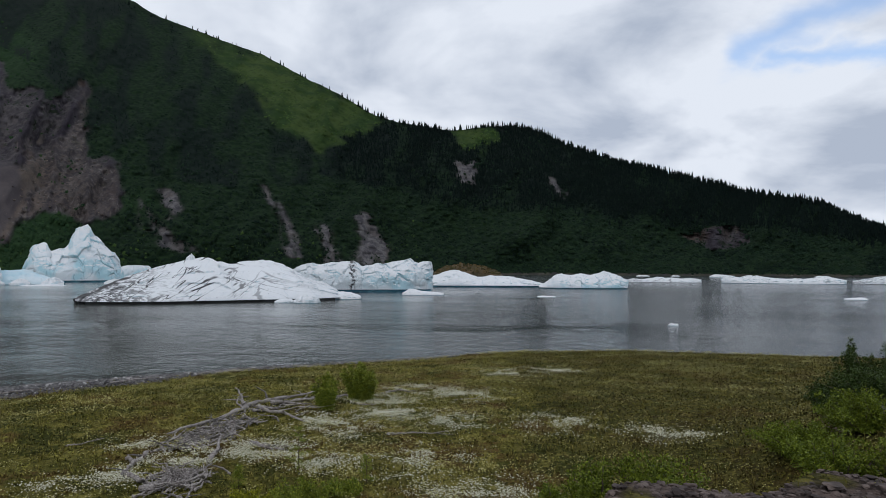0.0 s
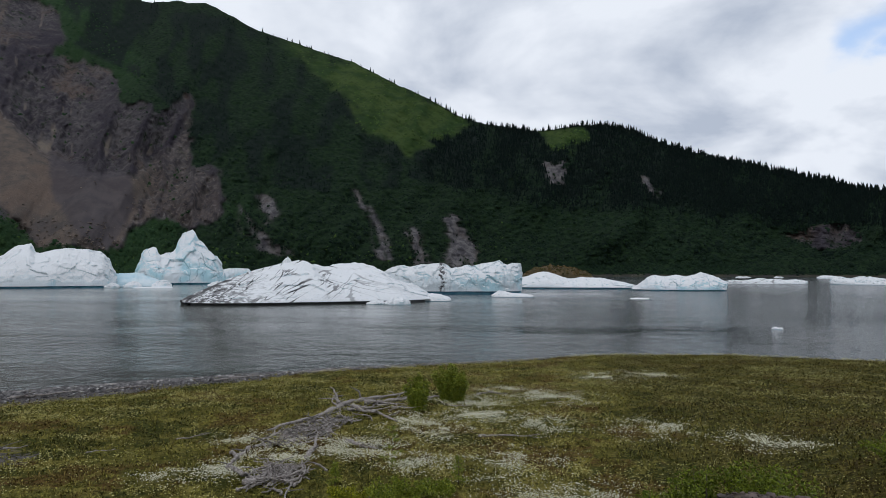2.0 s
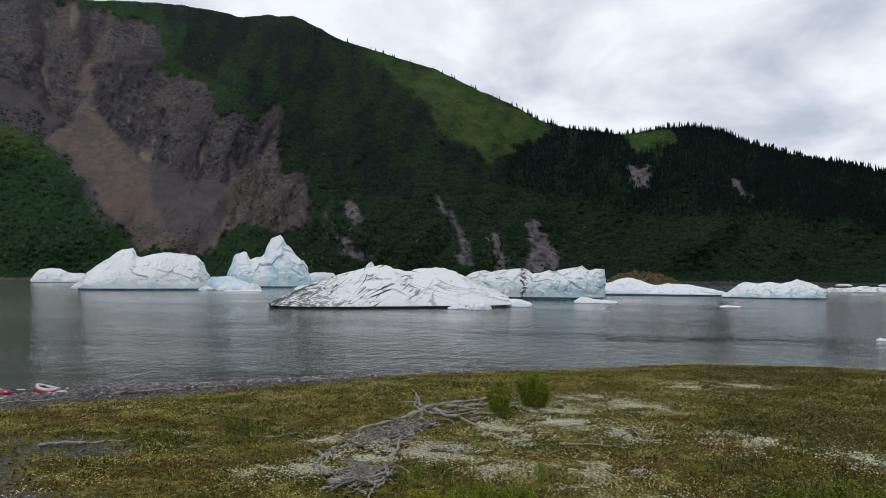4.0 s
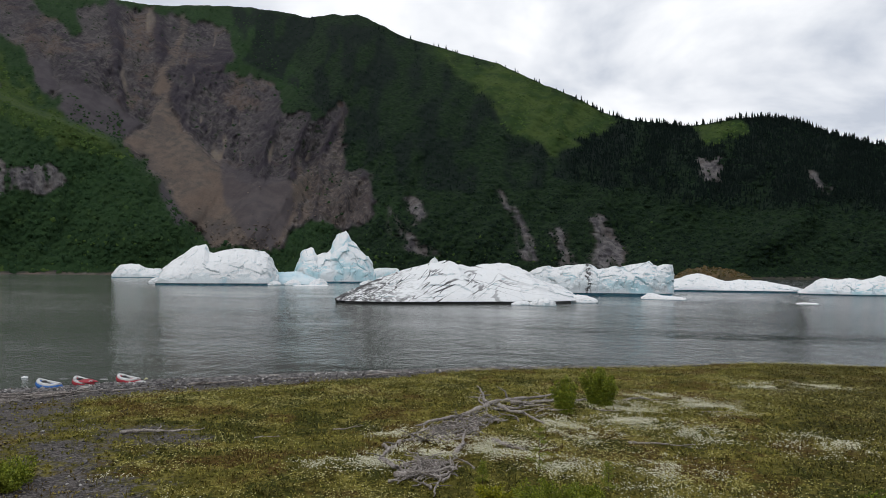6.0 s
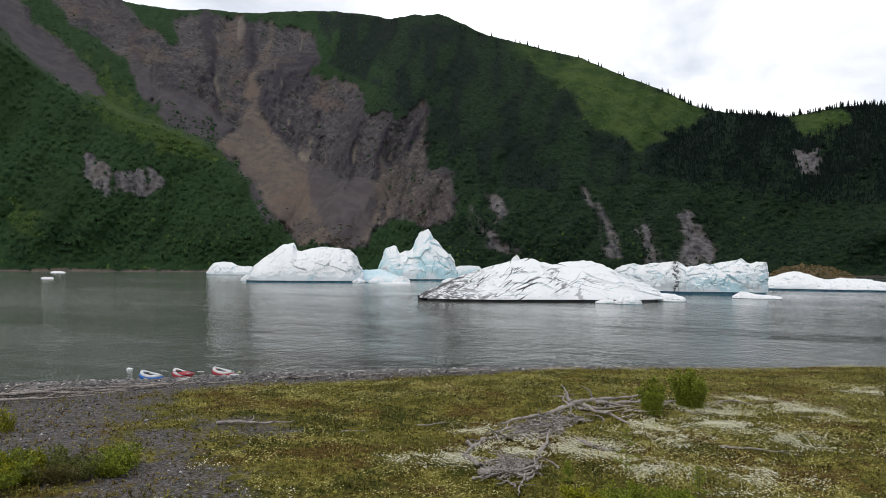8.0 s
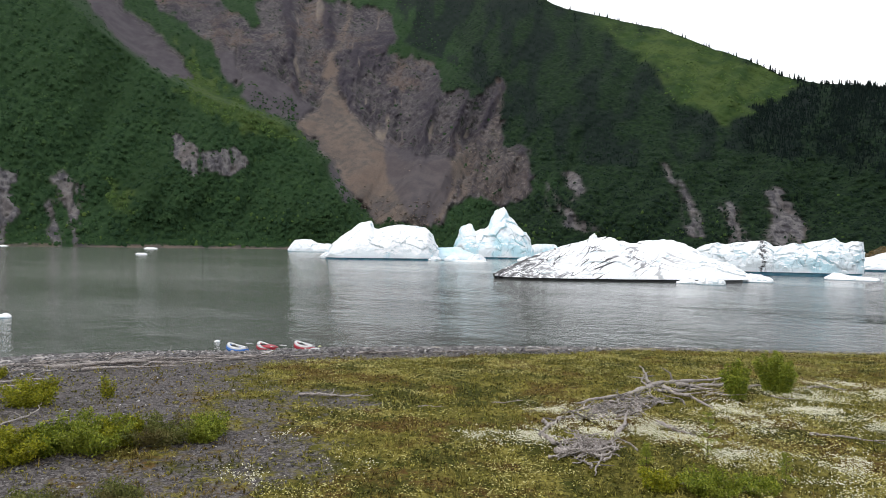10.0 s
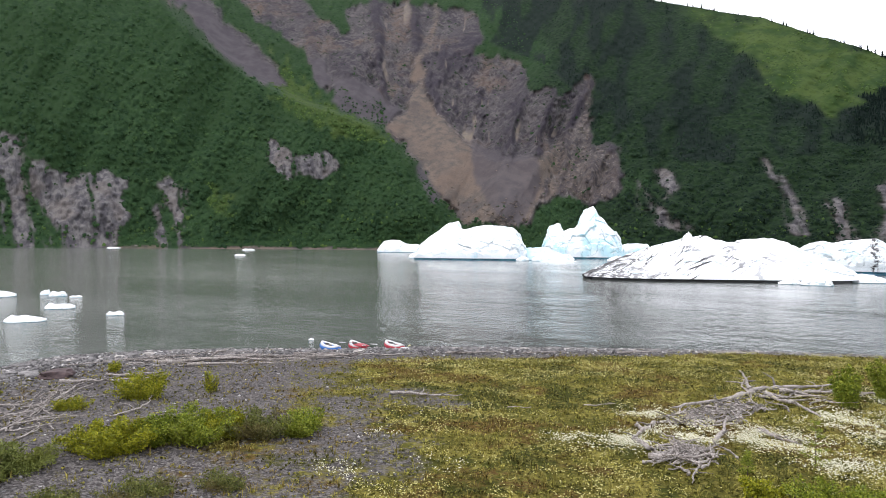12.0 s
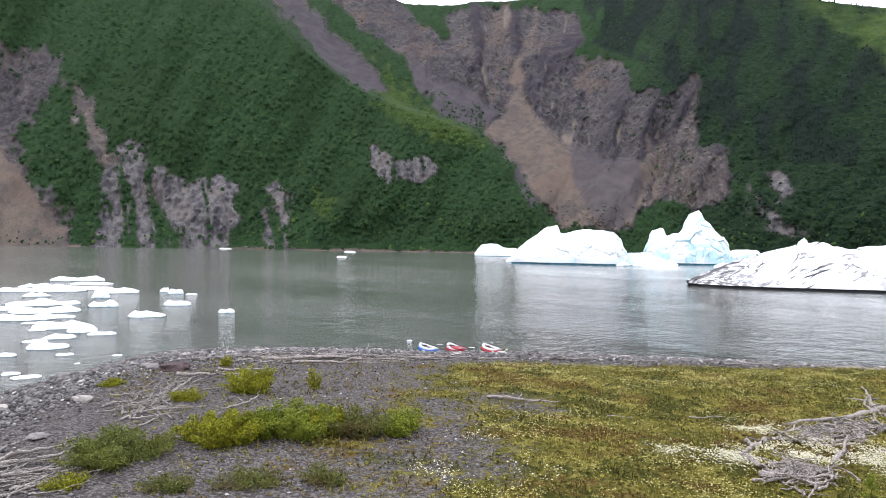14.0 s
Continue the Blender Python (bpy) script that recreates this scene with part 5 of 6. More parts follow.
shrub(-4.95, 30.1, 1.15, 1.65, M_LEAF, "upright green willow bush in the meadow", 1, 2200, 0.10, 9, 0.6)
shrub(-3.75, 32.6, 1.75, 2.05, M_LEAF, "upright green willow bush in the meadow", 2, 3800, 0.10, 11, 0.8)
shrub(-20.5, 9.8, 2.5, 0.98, M_LEAF_LIGHT, "low yellow-green willow shrub on dark gravel", 3, 7000, 0.078, 18)
shrub(-26.6, 14.2, 2.4, 1.15, M_LEAF_LIGHT, "loose yellow-green shrub beside driftwood", 4, 3300, 0.085, 12, 0.2)
shrub(-19.7, 12.0, 2.38, 1.15, M_LEAF, "loose green willow shrub on gravel", 5, 4600, 0.078, 14)
shrub(-18.6, 13.6, 2.02, 1.00, M_LEAF_RUST, "sparse green and rusty shrub on gravel", 6, 2300, 0.075, 12)
shrub(-18.0, 14.8, 1.67, 0.93, M_LEAF, "sparse green willow shrub at the meadow's edge", 7, 2300, 0.08, 10)
shrub(-19.3, 13.0, 1.6, 0.9, M_LEAF_LIGHT, "loose yellow-green willow shrub on gravel", 31, 2200, 0.075, 10)
shrub(-20.1, 11.0, 1.5, 0.9, M_LEAF_MID, "green willow shrub on dark gravel", 33, 2400, 0.075, 10)
shrub(-20.9, 6.8, 3.08, 0.85, M_LEAF_GREY, "low grey-green mounded willow on gravel", 8, 8000, 0.082, 22, slim=0.30)
shrub(-26.9, 11.6, 1.41, 0.48, M_LEAF_LIGHT, "small low yellow-green shrub on gravel", 9, 1000, 0.07, 8)
shrub(-25.8, 16.6, 0.9, 1.05, M_LEAF_LIGHT, "thin young willow on the beach", 10, 420, 0.075, 6, 0.5)
shrub(-33.6, 16.5, 0.79, 0.59, M_LEAF_LIGHT, "thin young willow on the pebble beach", 11, 380, 0.08, 5, 0.5)
shrub(-31.5, 10.3, 1.14, 0.33, M_LEAF_LIGHT, "small low yellow-green shrub on gravel", 12, 600, 0.07, 7)
shrub(-17.6, 6.9, 1.32, 0.41, M_LEAF_RUST, "low rusty-leaved shrub on gravel", 13, 900, 0.06, 8)
shrub(-16.8, 8.6, 1.94, 0.41, M_LEAF_RUST, "low rusty-leaved shrub on gravel", 14, 1300, 0.06, 10)
shrub(-15.7, 10.4, 1.58, 0.44, M_LEAF_RUST, "low rusty-leaved shrub on gravel", 15, 1000, 0.06, 9)
shrub(-19.5, 5.2, 1.23, 0.37, M_LEAF_LIGHT, "small low yellow-green shrub on gravel", 16, 800, 0.06, 8)
shrub(1.55, 6.95, 1.0, 0.85, M_LEAF_MID, "leafy green alder bush beside the rock shelf", 17, 6500, 0.036, 17)
shrub(2.1, 6.95, 0.8, 0.6, M_LEAF_MID, "low green bush beside the rock shelf", 18, 2600, 0.034, 11)
shrub(17.6, 30.0, 1.9, 3.3, M_LEAF_DARK, "tall dark alder bush at the water's side", 19, 4200, 0.12, 11, 0.3)
shrub(19.4, 28.6, 2.8, 3.9, M_LEAF_DARK, "tall dark alder bush at the water's side", 20, 7500, 0.12, 16, 0.3)
shrub(17.4, 26.2, 3.0, 1.5, M_LEAF_DARK, "dense dark alder bush on a rocky mound", 21, 5200, 0.10, 15)
shrub(4.05, 7.3, 0.8, 0.6, M_LEAF_MID, "leafy green alder bush behind a rock slab", 22, 3000, 0.034, 12)
shrub(4.75, 7.0, 0.9, 0.8, M_LEAF_MID, "leafy green alder bush behind a rock slab", 23, 3800, 0.034, 13)
shrub(10.3, 20.2, 2.6, 0.9, M_LEAF_MID, "low leafy green alder bush below the knoll", 34, 4200, 0.075, 15)
shrub(12.3, 20.6, 2.6, 1.3, M_LEAF_MID, "leafy green alder bush on a rocky mound", 35, 4200, 0.08, 15)
shrub(14.4, 23.6, 2.8, 1.4, M_LEAF_DARK, "dense dark alder bush on a rocky mound", 36, 4200, 0.09, 15)
shrub(15.6, 27.4, 2.4, 1.6, M_LEAF_DARK, "dense dark alder bush on a rocky mound", 37, 3600, 0.10, 13)
shrub(13.9, 24.8, 2.2, 0.8, M_LEAF_DARK, "low dark alder bush on a rocky mound", 24, 3200, 0.09, 12)
shrub(-4.9, 18.4, 1.3, 0.55, M_LEAF_LIGHT, "small green bush in the meadow", 25, 1500, 0.07, 9, 0.4)
shrub(-3.7, 18.6, 1.7, 0.65, M_LEAF, "small green bush in the meadow", 26, 1900, 0.07, 10, 0.4)
shrub(-2.7, 19.4, 1.3, 0.5, M_LEAF, "small green bush in the meadow", 27, 1000, 0.07, 7, 0.4)
shrub(-12.6, 6.4, 1.32, 0.44, M_LEAF_RUST, "low rusty-leaved shrub below the knoll", 28, 1000, 0.06, 8)


def sapling(x, y, high, seed):
    """A thin young spruce: a straight leader and whorls of feathery twigs."""
    r, rng = random.Random(seed), np.random.default_rng(seed)
    root = new("spruce_sapling")
    root.location = (x, y, float(ground_z(x, y)) - 0.02)
    part("trunk", tube_mesh("trunk", [tube([(0, 0, -0.05), (0.01, 0, high * 0.5), (0, 0.01, high)], [0.014, 0.009, 0.003], 6, seed)], M_STEM), root)
    spots = []
    for w in range(7):
        zz = high * (0.12 + 0.12 * w)
        reach = 0.30 * high * (1 - 0.12 * w)
        for b in range(4):
            a = r.uniform(0, 6.28)
            for q in (0.35, 0.65, 0.95):
                spots.append((math.cos(a) * reach * q, math.sin(a) * reach * q, zz + 0.05 * q, 0.05, 0.03))
    part("crown", leaf_cloud("crown", spots, 900, 0.06, rng, M_LEAF, 0.25, 0.1), root)
    return tagged(root, "thin young spruce sapling in the meadow", "sapling", "spruce saplings")


sapling(-4.35, 21.5, 1.5, 1)
sapling(-2.2, 20.6, 0.9, 2)
sapling(-5.6, 19.6, 0.7, 3)


# ---- driftwood ----
WOODS = "driftwood"


def driftwood(x, y, length, turn, thick, seed, bend=0.25, lift=0.0, prongs=2, label="bleached grey driftwood branch lying on the ground", heap=None):
    """A weathered branch that lies on the ground: a crooked trunk and short prongs."""
    r = random.Random(seed)
    a = radians(turn)
    n = 15
    wig, ph = bend * length * r.uniform(0.12, 0.3), r.uniform(0, 6.28)
    pts, rads = [], []
    off = 0.0
    for i in range(n):
        q = i / (n - 1)
        off += r.uniform(-1, 1) * bend * length / n
        side_ = off + wig * math.sin(ph + q * r.uniform(4.5, 5.5))
        px = (q - 0.5) * length * math.cos(a) - side_ * math.sin(a)
        py = (q - 0.5) * length * math.sin(a) + side_ * math.cos(a)
        gz_ = float(ground_z(x + px, y + py))
        pts.append((px, py, gz_ + thick * 0.45 + lift * q + r.uniform(0, 0.35) * thick))
        rads.append(thick * (1.0 - 0.72 * q) * r.uniform(0.85, 1.12) * 0.5)
    tubes = [tube(pts, rads, 7, seed, 0.30)]
    for p in range(prongs):
        i = r.randrange(2, n - 1)
        b = a + r.choice((-1, 1)) * r.uniform(0.5, 1.3)
        l = length * r.uniform(0.14, 0.34)
        rise = r.uniform(-0.05, 0.45) * l
        p0 = Vector(pts[i])
        p1 = p0 + Vector((math.cos(b) * l * 0.5, math.sin(b) * l * 0.5, rise * 0.6))
        p2 = p0 + Vector((math.cos(b + 0.3) * l, math.sin(b + 0.3) * l, rise))
        p2.z = max(p2.z, float(ground_z(x + p2.x, y + p2.y)) + 0.02)
        tubes.append(tube([p0, p1, p2], [rads[i] * 0.7, rads[i] * 0.45, rads[i] * 0.15], 6, seed + p + 9, 0.18))
    if heap is not None:
        here = Vector((x, y, 0))
        heap += [([here + Vector(p) for p in v], f) for v, f in tubes]
        return None
    ob = new("driftwood_branch", tube_mesh("driftwood_branch", tubes, M_WOOD))
    ob.location = (x, y, 0)
    return tagged(ob, label, "driftwood", WOODS)


def limb(x0, y0, x1, y1, thick, seed, bend=0.25, lift=0.1, prongs=2, label="bleached grey driftwood branch lying on the ground"):
    """A driftwood branch from one end to the other."""
    return driftwood((x0 + x1) / 2, (y0 + y1) / 2, math.hypot(x1 - x0, y1 - y0), math.degrees(math.atan2(y1 - y0, x1 - x0)), thick, seed, bend, lift, prongs, label)


STICKS = []
# the fallen tree in the meadow: trunk and crown branches, then the tangle of roots before it
rw = random.Random(12)
TRUNK, ROOT = "long bleached driftwood trunk lying in the meadow", "weathered grey root in a tangled driftwood heap"
limb(-8.3, 30.2, -9.8, 25.3, 0.23, 1, 0.12, 0.0, 1, TRUNK)
limb(-8.6, 30.6, -6.0, 33.4, 0.22, 2, 0.2, 0.15, 3, TRUNK)
limb(-7.9, 30.8, -5.6, 27.5, 0.19, 3, 0.25, 0.0, 3)
limb(-8.2, 30.2, -9.6, 33.2, 0.20, 4, 0.2, 0.45, 2)
limb(-7.6, 31.2, -3.9, 33.0, 0.20, 5, 0.25, 0.1, 3)
limb(-8.4, 29.6, -8.9, 31.9, 0.10, 6, 0.3, 0.5, 2)
for i in range(22):
    q = rw.random()
    driftwood(-8.2 + 2.6 * q + 0.5 * rw.gauss(0, 1), 30.2 + 1.6 * q + 0.8 * rw.gauss(0, 1), rw.uniform(0.7, 2.2), rw.uniform(-70, 80), rw.uniform(0.04, 0.11), 160 + i, 0.45, rw.uniform(0, 0.25), 3, "", STICKS)
limb(-2.9, 34.2, -1.4, 35.2, 0.13, 8, 0.3)
limb(-3.9, 31.8, -2.9, 30.9, 0.08, 9, 0.4, 0.1, 3)
for i in range(120):
    q = rw.random()
    driftwood(-8.9 + 1.1 * q + 0.42 * rw.gauss(0, 1), 23.6 + 4.6 * q ** 1.4 + 0.45 * rw.gauss(0, 1), rw.uniform(0.5, 1.4), rw.uniform(0, 180), rw.uniform(0.045, 0.11), 1000 + i, 0.55, rw.uniform(0, 0.3), 3, ROOT, STICKS)
limb(-9.6, 22.9, -9.0, 20.6, 0.17, 41, 0.2, 0.0, 1)
limb(-9.9, 22.4, -8.9, 20.2, 0.16, 42, 0.25, 0.1, 1)
limb(-9.1, 20.6, -7.7, 19.3, 0.18, 43, 0.2, 0.0, 2)
limb(-9.2, 23.4, -9.7, 22.4, 0.10, 44, 0.3, 0.1, 1)
limb(-7.3, 22.0, -7.45, 23.9, 0.16, 45, 0.2, 0.35, 1)
limb(-8.2, 19.3, -6.6, 20.2, 0.15, 54, 0.2, 0.15, 3)
limb(-7.4, 20.9, -6.5, 18.1, 0.14, 55, 0.25, 0.0, 2)
limb(-7.2, 20.8, -6.4, 19.6, 0.14, 56, 0.2, 0.2, 2)
for i in range(70):
    driftwood(-7.45 + 0.36 * rw.gauss(0, 1), 20.1 + 0.5 * rw.gauss(0, 1), rw.uniform(0.5, 1.2), rw.uniform(0, 180), rw.uniform(0.04, 0.10), 1140 + i, 0.6, rw.uniform(0, 0.35), 3, ROOT)
limb(-6.6, 24.4, -5.1, 23.5, 0.17, 46, 0.15, 0.0, 2)
limb(-6.2, 24.6, -5.0, 23.9, 0.07, 47, 0.4, 0.05, 2)
driftwood(-0.9, 26.2, 2.3, 22, 0.09, 48, 0.3, 0.05, 1)
driftwood(-4.5, 18.9, 1.8, 8, 0.10, 49, 0.25, 0.05, 2)
driftwood(-18.2, 21.3, 2.9, 33, 0.13, 50, 0.3, 0.1, 2, "crooked driftwood branch on a gravel patch")
driftwood(-12.2, 24.3, 1.2, 30, 0.06, 51, 0.4, 0.05, 2)
driftwood(-14.4, 22.2, 0.9, 60, 0.05, 52, 0.4, 0.05, 2)
driftwood(1.2, 33.2, 1.3, 10, 0.05, 53, 0.4, 0.05, 2)

tagged(new("driftwood_sticks", tube_mesh("driftwood_sticks", STICKS, M_WOOD)), "fine tangled sticks of weathered grey driftwood", "driftwood", kind="stuff")

# logs cast up on the beach
for i, (bx, by, bl, bt, bw) in enumerate([(-22.6, 4.9, 2.9, 95, 0.16), (-21.9, 5.2, 2.2, 82, 0.17), (-23.8, 4.6, 2.0, 100, 0.12), (-21.0, 4.2, 2.2, 88, 0.12), (-25.4, 9.2, 1.6, 150, 0.10), (-29.8, 13.0, 3.6, 128, 0.13), (-30.6, 14.6, 3.8, 48, 0.16), (-31.5, 16.6, 3.2, 30, 0.13), (-32.8, 21.4, 5.6, 42, 0.20), (-31.6, 22.8, 6.4, 40, 0.18), (-33.2, 23.2, 5.2, 46, 0.15), (-30.6, 21.2, 4.8, 35, 0.16), (-31.8, 25.2, 4.4, 44, 0.14), (-29.4, 27.4, 4.2, 46, 0.16), (-24.8, 33.6, 3.4, 40, 0.14), (-21.8, 36.5, 2.6, 34, 0.11), (-27.6, 30.2, 2.2, 52, 0.10), (-17.5, 40.2, 2.4, 30, 0.10), (-12.5, 43.5, 2.8, 24, 0.10), (-25.0, 13.0, 3.4, 128, 0.08)]):
    driftwood(bx, by, bl, bt, bw, 200 + i, 0.22, 0.1, 2, "bleached driftwood log cast up on the beach")
for i in range(70):
    q = rw.random()
    driftwood(-37.0 + 7.6 * q + 0.7 * rw.gauss(0, 1), 18.4 + 8.6 * q + 1.4 * rw.gauss(0, 1), rw.uniform(0.8, 3.2), rw.gauss(46, 26), rw.uniform(0.035, 0.10), 500 + i, 0.38, 0.12, 2, "bleached driftwood log cast up on the beach")
for i in range(105):
    q = rw.random()
    if q < 0.66:
        u = rw.random()
        bx, by, bt = -25.2 - 5.6 * u + 0.8 * rw.gauss(0, 1), 9.0 + 4.0 * u + 0.55 * rw.gauss(0, 1), rw.choice((rw.gauss(140, 25), rw.uniform(0, 180)))
    else:
        bx, by, bt = -20.8 + 1.0 * rw.gauss(0, 1), 4.6 + 0.5 * rw.gauss(0, 1), rw.gauss(80, 22)
    driftwood(bx, by, rw.uniform(0.5, 2.0), bt, rw.uniform(0.025, 0.08), 300 + i, 0.4, rw.uniform(0, 0.2), 3, "bleached driftwood stick on the beach")


# ---- stones ----
def stone(x, y, size, seed, material, label, flat=0.6, name="stone", group="beach stones", sink=0.25):
    bm = bmesh.new()
    bmesh.ops.create_icosphere(bm, subdivisions=3, radius=0.5)
    for v in bm.verts:
        p = v.co * 2.4 + Vector((seed * 3.1, seed * 1.7, 0))
        q = 1 + 0.55 * noise.noise(p) + 0.16 * noise.noise(p * 3.1)
        v.co = Vector((v.co.x * 1.25, v.co.y, v.co.z * flat)) * q * size
        v.co.z = min(v.co.z, size * flat * (0.34 + 0.05 * noise.noise(p * 1.5)))
    me = bpy.data.meshes.new(name)
    bm.to_mesh(me)
    bm.free()
    me.polygons.foreach_set("use_smooth", [True] * len(me.polygons))
    me.set_sharp_from_angle(angle=radians(30))
    me.materials.append(material)
    ob = new(name, me)
    ob.matrix_world = pose(x, y, float(ground_z(x, y)) + size * flat * (0.5 - sink) * 0.9, 0, 0, seed * 47)
    return tagged(ob, label, "stone", group)


stone(-29.1, 8.45, 0.5, 1, M_STONE_PALE, "pale angular stone on the pebble beach", 0.85)
stone(-34.0, 14.0, 1.15, 2, M_STONE_RUST, "dark rusty boulder on the pebble beach", 0.5)
stone(-35.5, 13.5, 0.85, 3, M_STONE, "dark boulder on the pebble beach", 0.5)
stone(-24.5, 5.8, 0.55, 4, M_STONE, "flat grey stone on the beach", 0.28)
rs = random.Random(5)
for i in range(60):
    az_ = rs.uniform(14, 80)
    q = rs.uniform(0.3, 3.2) if az_ < 45 else rs.uniform(0.3, 7.0)
    d_ = float(np.interp(az_, SHORE_AZ, SHORE_R)) - q
    a_ = radians(az_)
    pale = rs.random() < 0.35
    stone(-d_ * math.sin(a_), d_ * math.cos(a_), rs.uniform(0.22, 0.55), 10 + i, M_STONE_PALE if pale else M_STONE, "pale rounded stone at the water's edge" if pale else "grey rounded stone at the water's edge", rs.uniform(0.45, 0.7))
for i, (sx, sy, ss) in enumerate([(13.4, 22.2, 0.9), (16.0, 24.8, 0.9), (3.45, 6.3, 0.17), (3.95, 6.2, 0.22), (4.5, 5.9, 0.20), (9.2, 16.4, 0.35)]):
    stone(sx, sy, ss, 80 + i, M_SHELF if ss < 0.4 else M_LEDGE, "grey-brown lichened ledge of rock", 0.5 if ss > 0.4 else 0.26, "rock_ledge", "rock ledges", 0.3)
stone(7.9, 16.7, 0.22, 95, M_STONE_PALE, "small white stone among meadow herbs", 0.5)

# pebbles, past counting
rng = np.random.default_rng(21)
pebbles = []
for s in range(6):
    bm = bmesh.new()
    bmesh.ops.create_icosphere(bm, subdivisions=1, radius=0.5)
    pr = np.random.default_rng(s)
    pv = np.array([v.co[:] for v in bm.verts]) * (0.75 + 0.5 * pr.random((len(bm.verts), 1))) * np.array([1.2, 0.95, 0.6])
    pf = np.array([[v.index for v in f.verts] for f in bm.faces])
    bm.free()
    pebbles.append((pv, pf))
octa = []
for q in range(6):
    pr = np.random.default_rng(40 + q)
    ov = np.array([(1, 0, 0), (0, 1, 0), (-1, 0, 0), (0, -1, 0), (0, 0, 1), (0, 0, -1)]) * 0.55 * (0.7 + 0.6 * pr.random((6, 1))) * np.array([1.2, 0.95, 0.62]) + 0.12 * pr.normal(size=(6, 3)) * np.array([1, 1, 0.5])
    octa.append((ov, np.array([(0, 1, 4), (1, 2, 4), (2, 3, 4), (3, 0, 4), (1, 0, 5), (2, 1, 5), (3, 2, 5), (0, 3, 5)])))
n = 190000
paz, pd = np.radians(rng.uniform(-8, 82, n)), np.sqrt(rng.uniform(15 ** 2, 58 ** 2, n))
px, py = -pd * np.sin(paz), pd * np.cos(paz)
west = smooth(azimuth(px, py), 50, 64)
near_water = 1 - smooth(inland(px, py), 2.5 + 4 * west, 9 + 6 * west)
keep = (inland(px, py) > -1.0) & (rng.random(n) < gravel_at(px, py) ** 2 * (0.22 + 0.78 * near_water))
px, py = px[keep][:36000], py[keep][:36000]
west = smooth(azimuth(px, py), 50, 64)
wet = 1 - smooth(inland(px, py), 3 + 3 * west, 10 + 6 * west)
size = 0.04 + 0.11 * rng.random(len(px)) ** 3 + wet * (0.03 + 0.19 * rng.random(len(px)) ** 3)
V, F = scatter(octa, np.stack([px, py, ground_z(px, py) + size * 0.12], -1), size, rng.uniform(0, 6.3, len(px)), rng)
tagged(new("pebbles", raw_mesh("pebbles", V, F, M_PEBBLE, True)), "dark and pale pebbles of the beach", "pebbles", kind="stuff")

# boulders strewn over the foot of the landslide
n = 5200
baz, bel = rng.uniform(24.5, 42.5, n), 1.6 + 8.0 * rng.random(n) ** 1.5
ok = (zones(SCREE, baz, bel, 0.5) > 0.5) & (rng.random(n) < np.where(baz < 31, 0.8, 0.04 + 0.7 * smooth(4.6 - bel, 0, 2)))
baz, bel = baz[ok], bel[ok]
br = slope_range(baz, bel, np.where(baz < 30.2, 0.4, 0.0)) - 1.5
size = 0.8 + 3.2 * rng.random(len(baz)) ** 4
V, F = scatter(pebbles, np.stack([-br * np.sin(np.radians(baz)), br * np.cos(np.radians(baz)), EYE + br * np.tan(np.radians(bel))], -1), size, rng.uniform(0, 6.3, len(baz)), rng)
tagged(new("scree_boulders", raw_mesh("scree_boulders", V, F, M_SCREE_ROCK, False)), "brown and grey boulders strewn over the landslide debris", "boulders", kind="stuff")

# broken rock on the shelf of the knoll
n = 24000
paz, pd = np.radians(rng.uniform(-46, -6, n)), rng.uniform(4.5, 10.5, n)
px, py = -pd * np.sin(paz), pd * np.cos(paz)
keep = rng.random(n) < stone_at(px, py) * 0.6
px, py = px[keep][:4500], py[keep][:4500]
size = 0.018 + 0.075 * rng.random(len(px)) ** 3
V, F = scatter(pebbles, np.stack([px, py, ground_z(px, py) + stone_at(px, py) * 0.22 * (fbm(px * 1.3, py * 1.6, 0, 41, 5, 0.6) - 0.5) + size * 0.1], -1), size, rng.uniform(0, 6.3, len(px)), rng, 0.5, rng.uniform(0.6, 1.3, len(px)))
tagged(new("rock_rubble", raw_mesh("rock_rubble", V, F, M_SHELF, False)), "dark brown broken rock on the knoll", "rubble", kind="stuff")

# ---- meadow plants ----
def tuft_proto(seed, blades=7, spread=0.55, wide=0.10, bend=0.5):
    """A tuft of bent leaves, 1 high."""
    r = np.random.default_rng(seed)
    v, f = [], []
    for b in range(blades):
        a, o = r.uniform(0, 6.28), r.uniform(0, 0.35)
        h, l = r.uniform(0.45, 1.0), r.uniform(0.1, spread)
        w = wide * r.uniform(0.6, 1.3)
        c, s = math.cos(a), math.sin(a)
        root = np.array([o * c, o * s, -0.05])
        mid = root + np.array([l * 0.4 * c, l * 0.4 * s, h * 0.65])
        tip = root + np.array([l * (0.9 + bend) * c, l * (0.9 + bend) * s, h])
        sd = np.array([-s, c, 0]) * w
        k0 = len(v)
        v += [root, mid - sd, mid + sd, tip]
        f += [(k0, k0 + 2, k0 + 1), (k0 + 1, k0 + 2, k0 + 3)]
    return np.array(v), np.array(f)


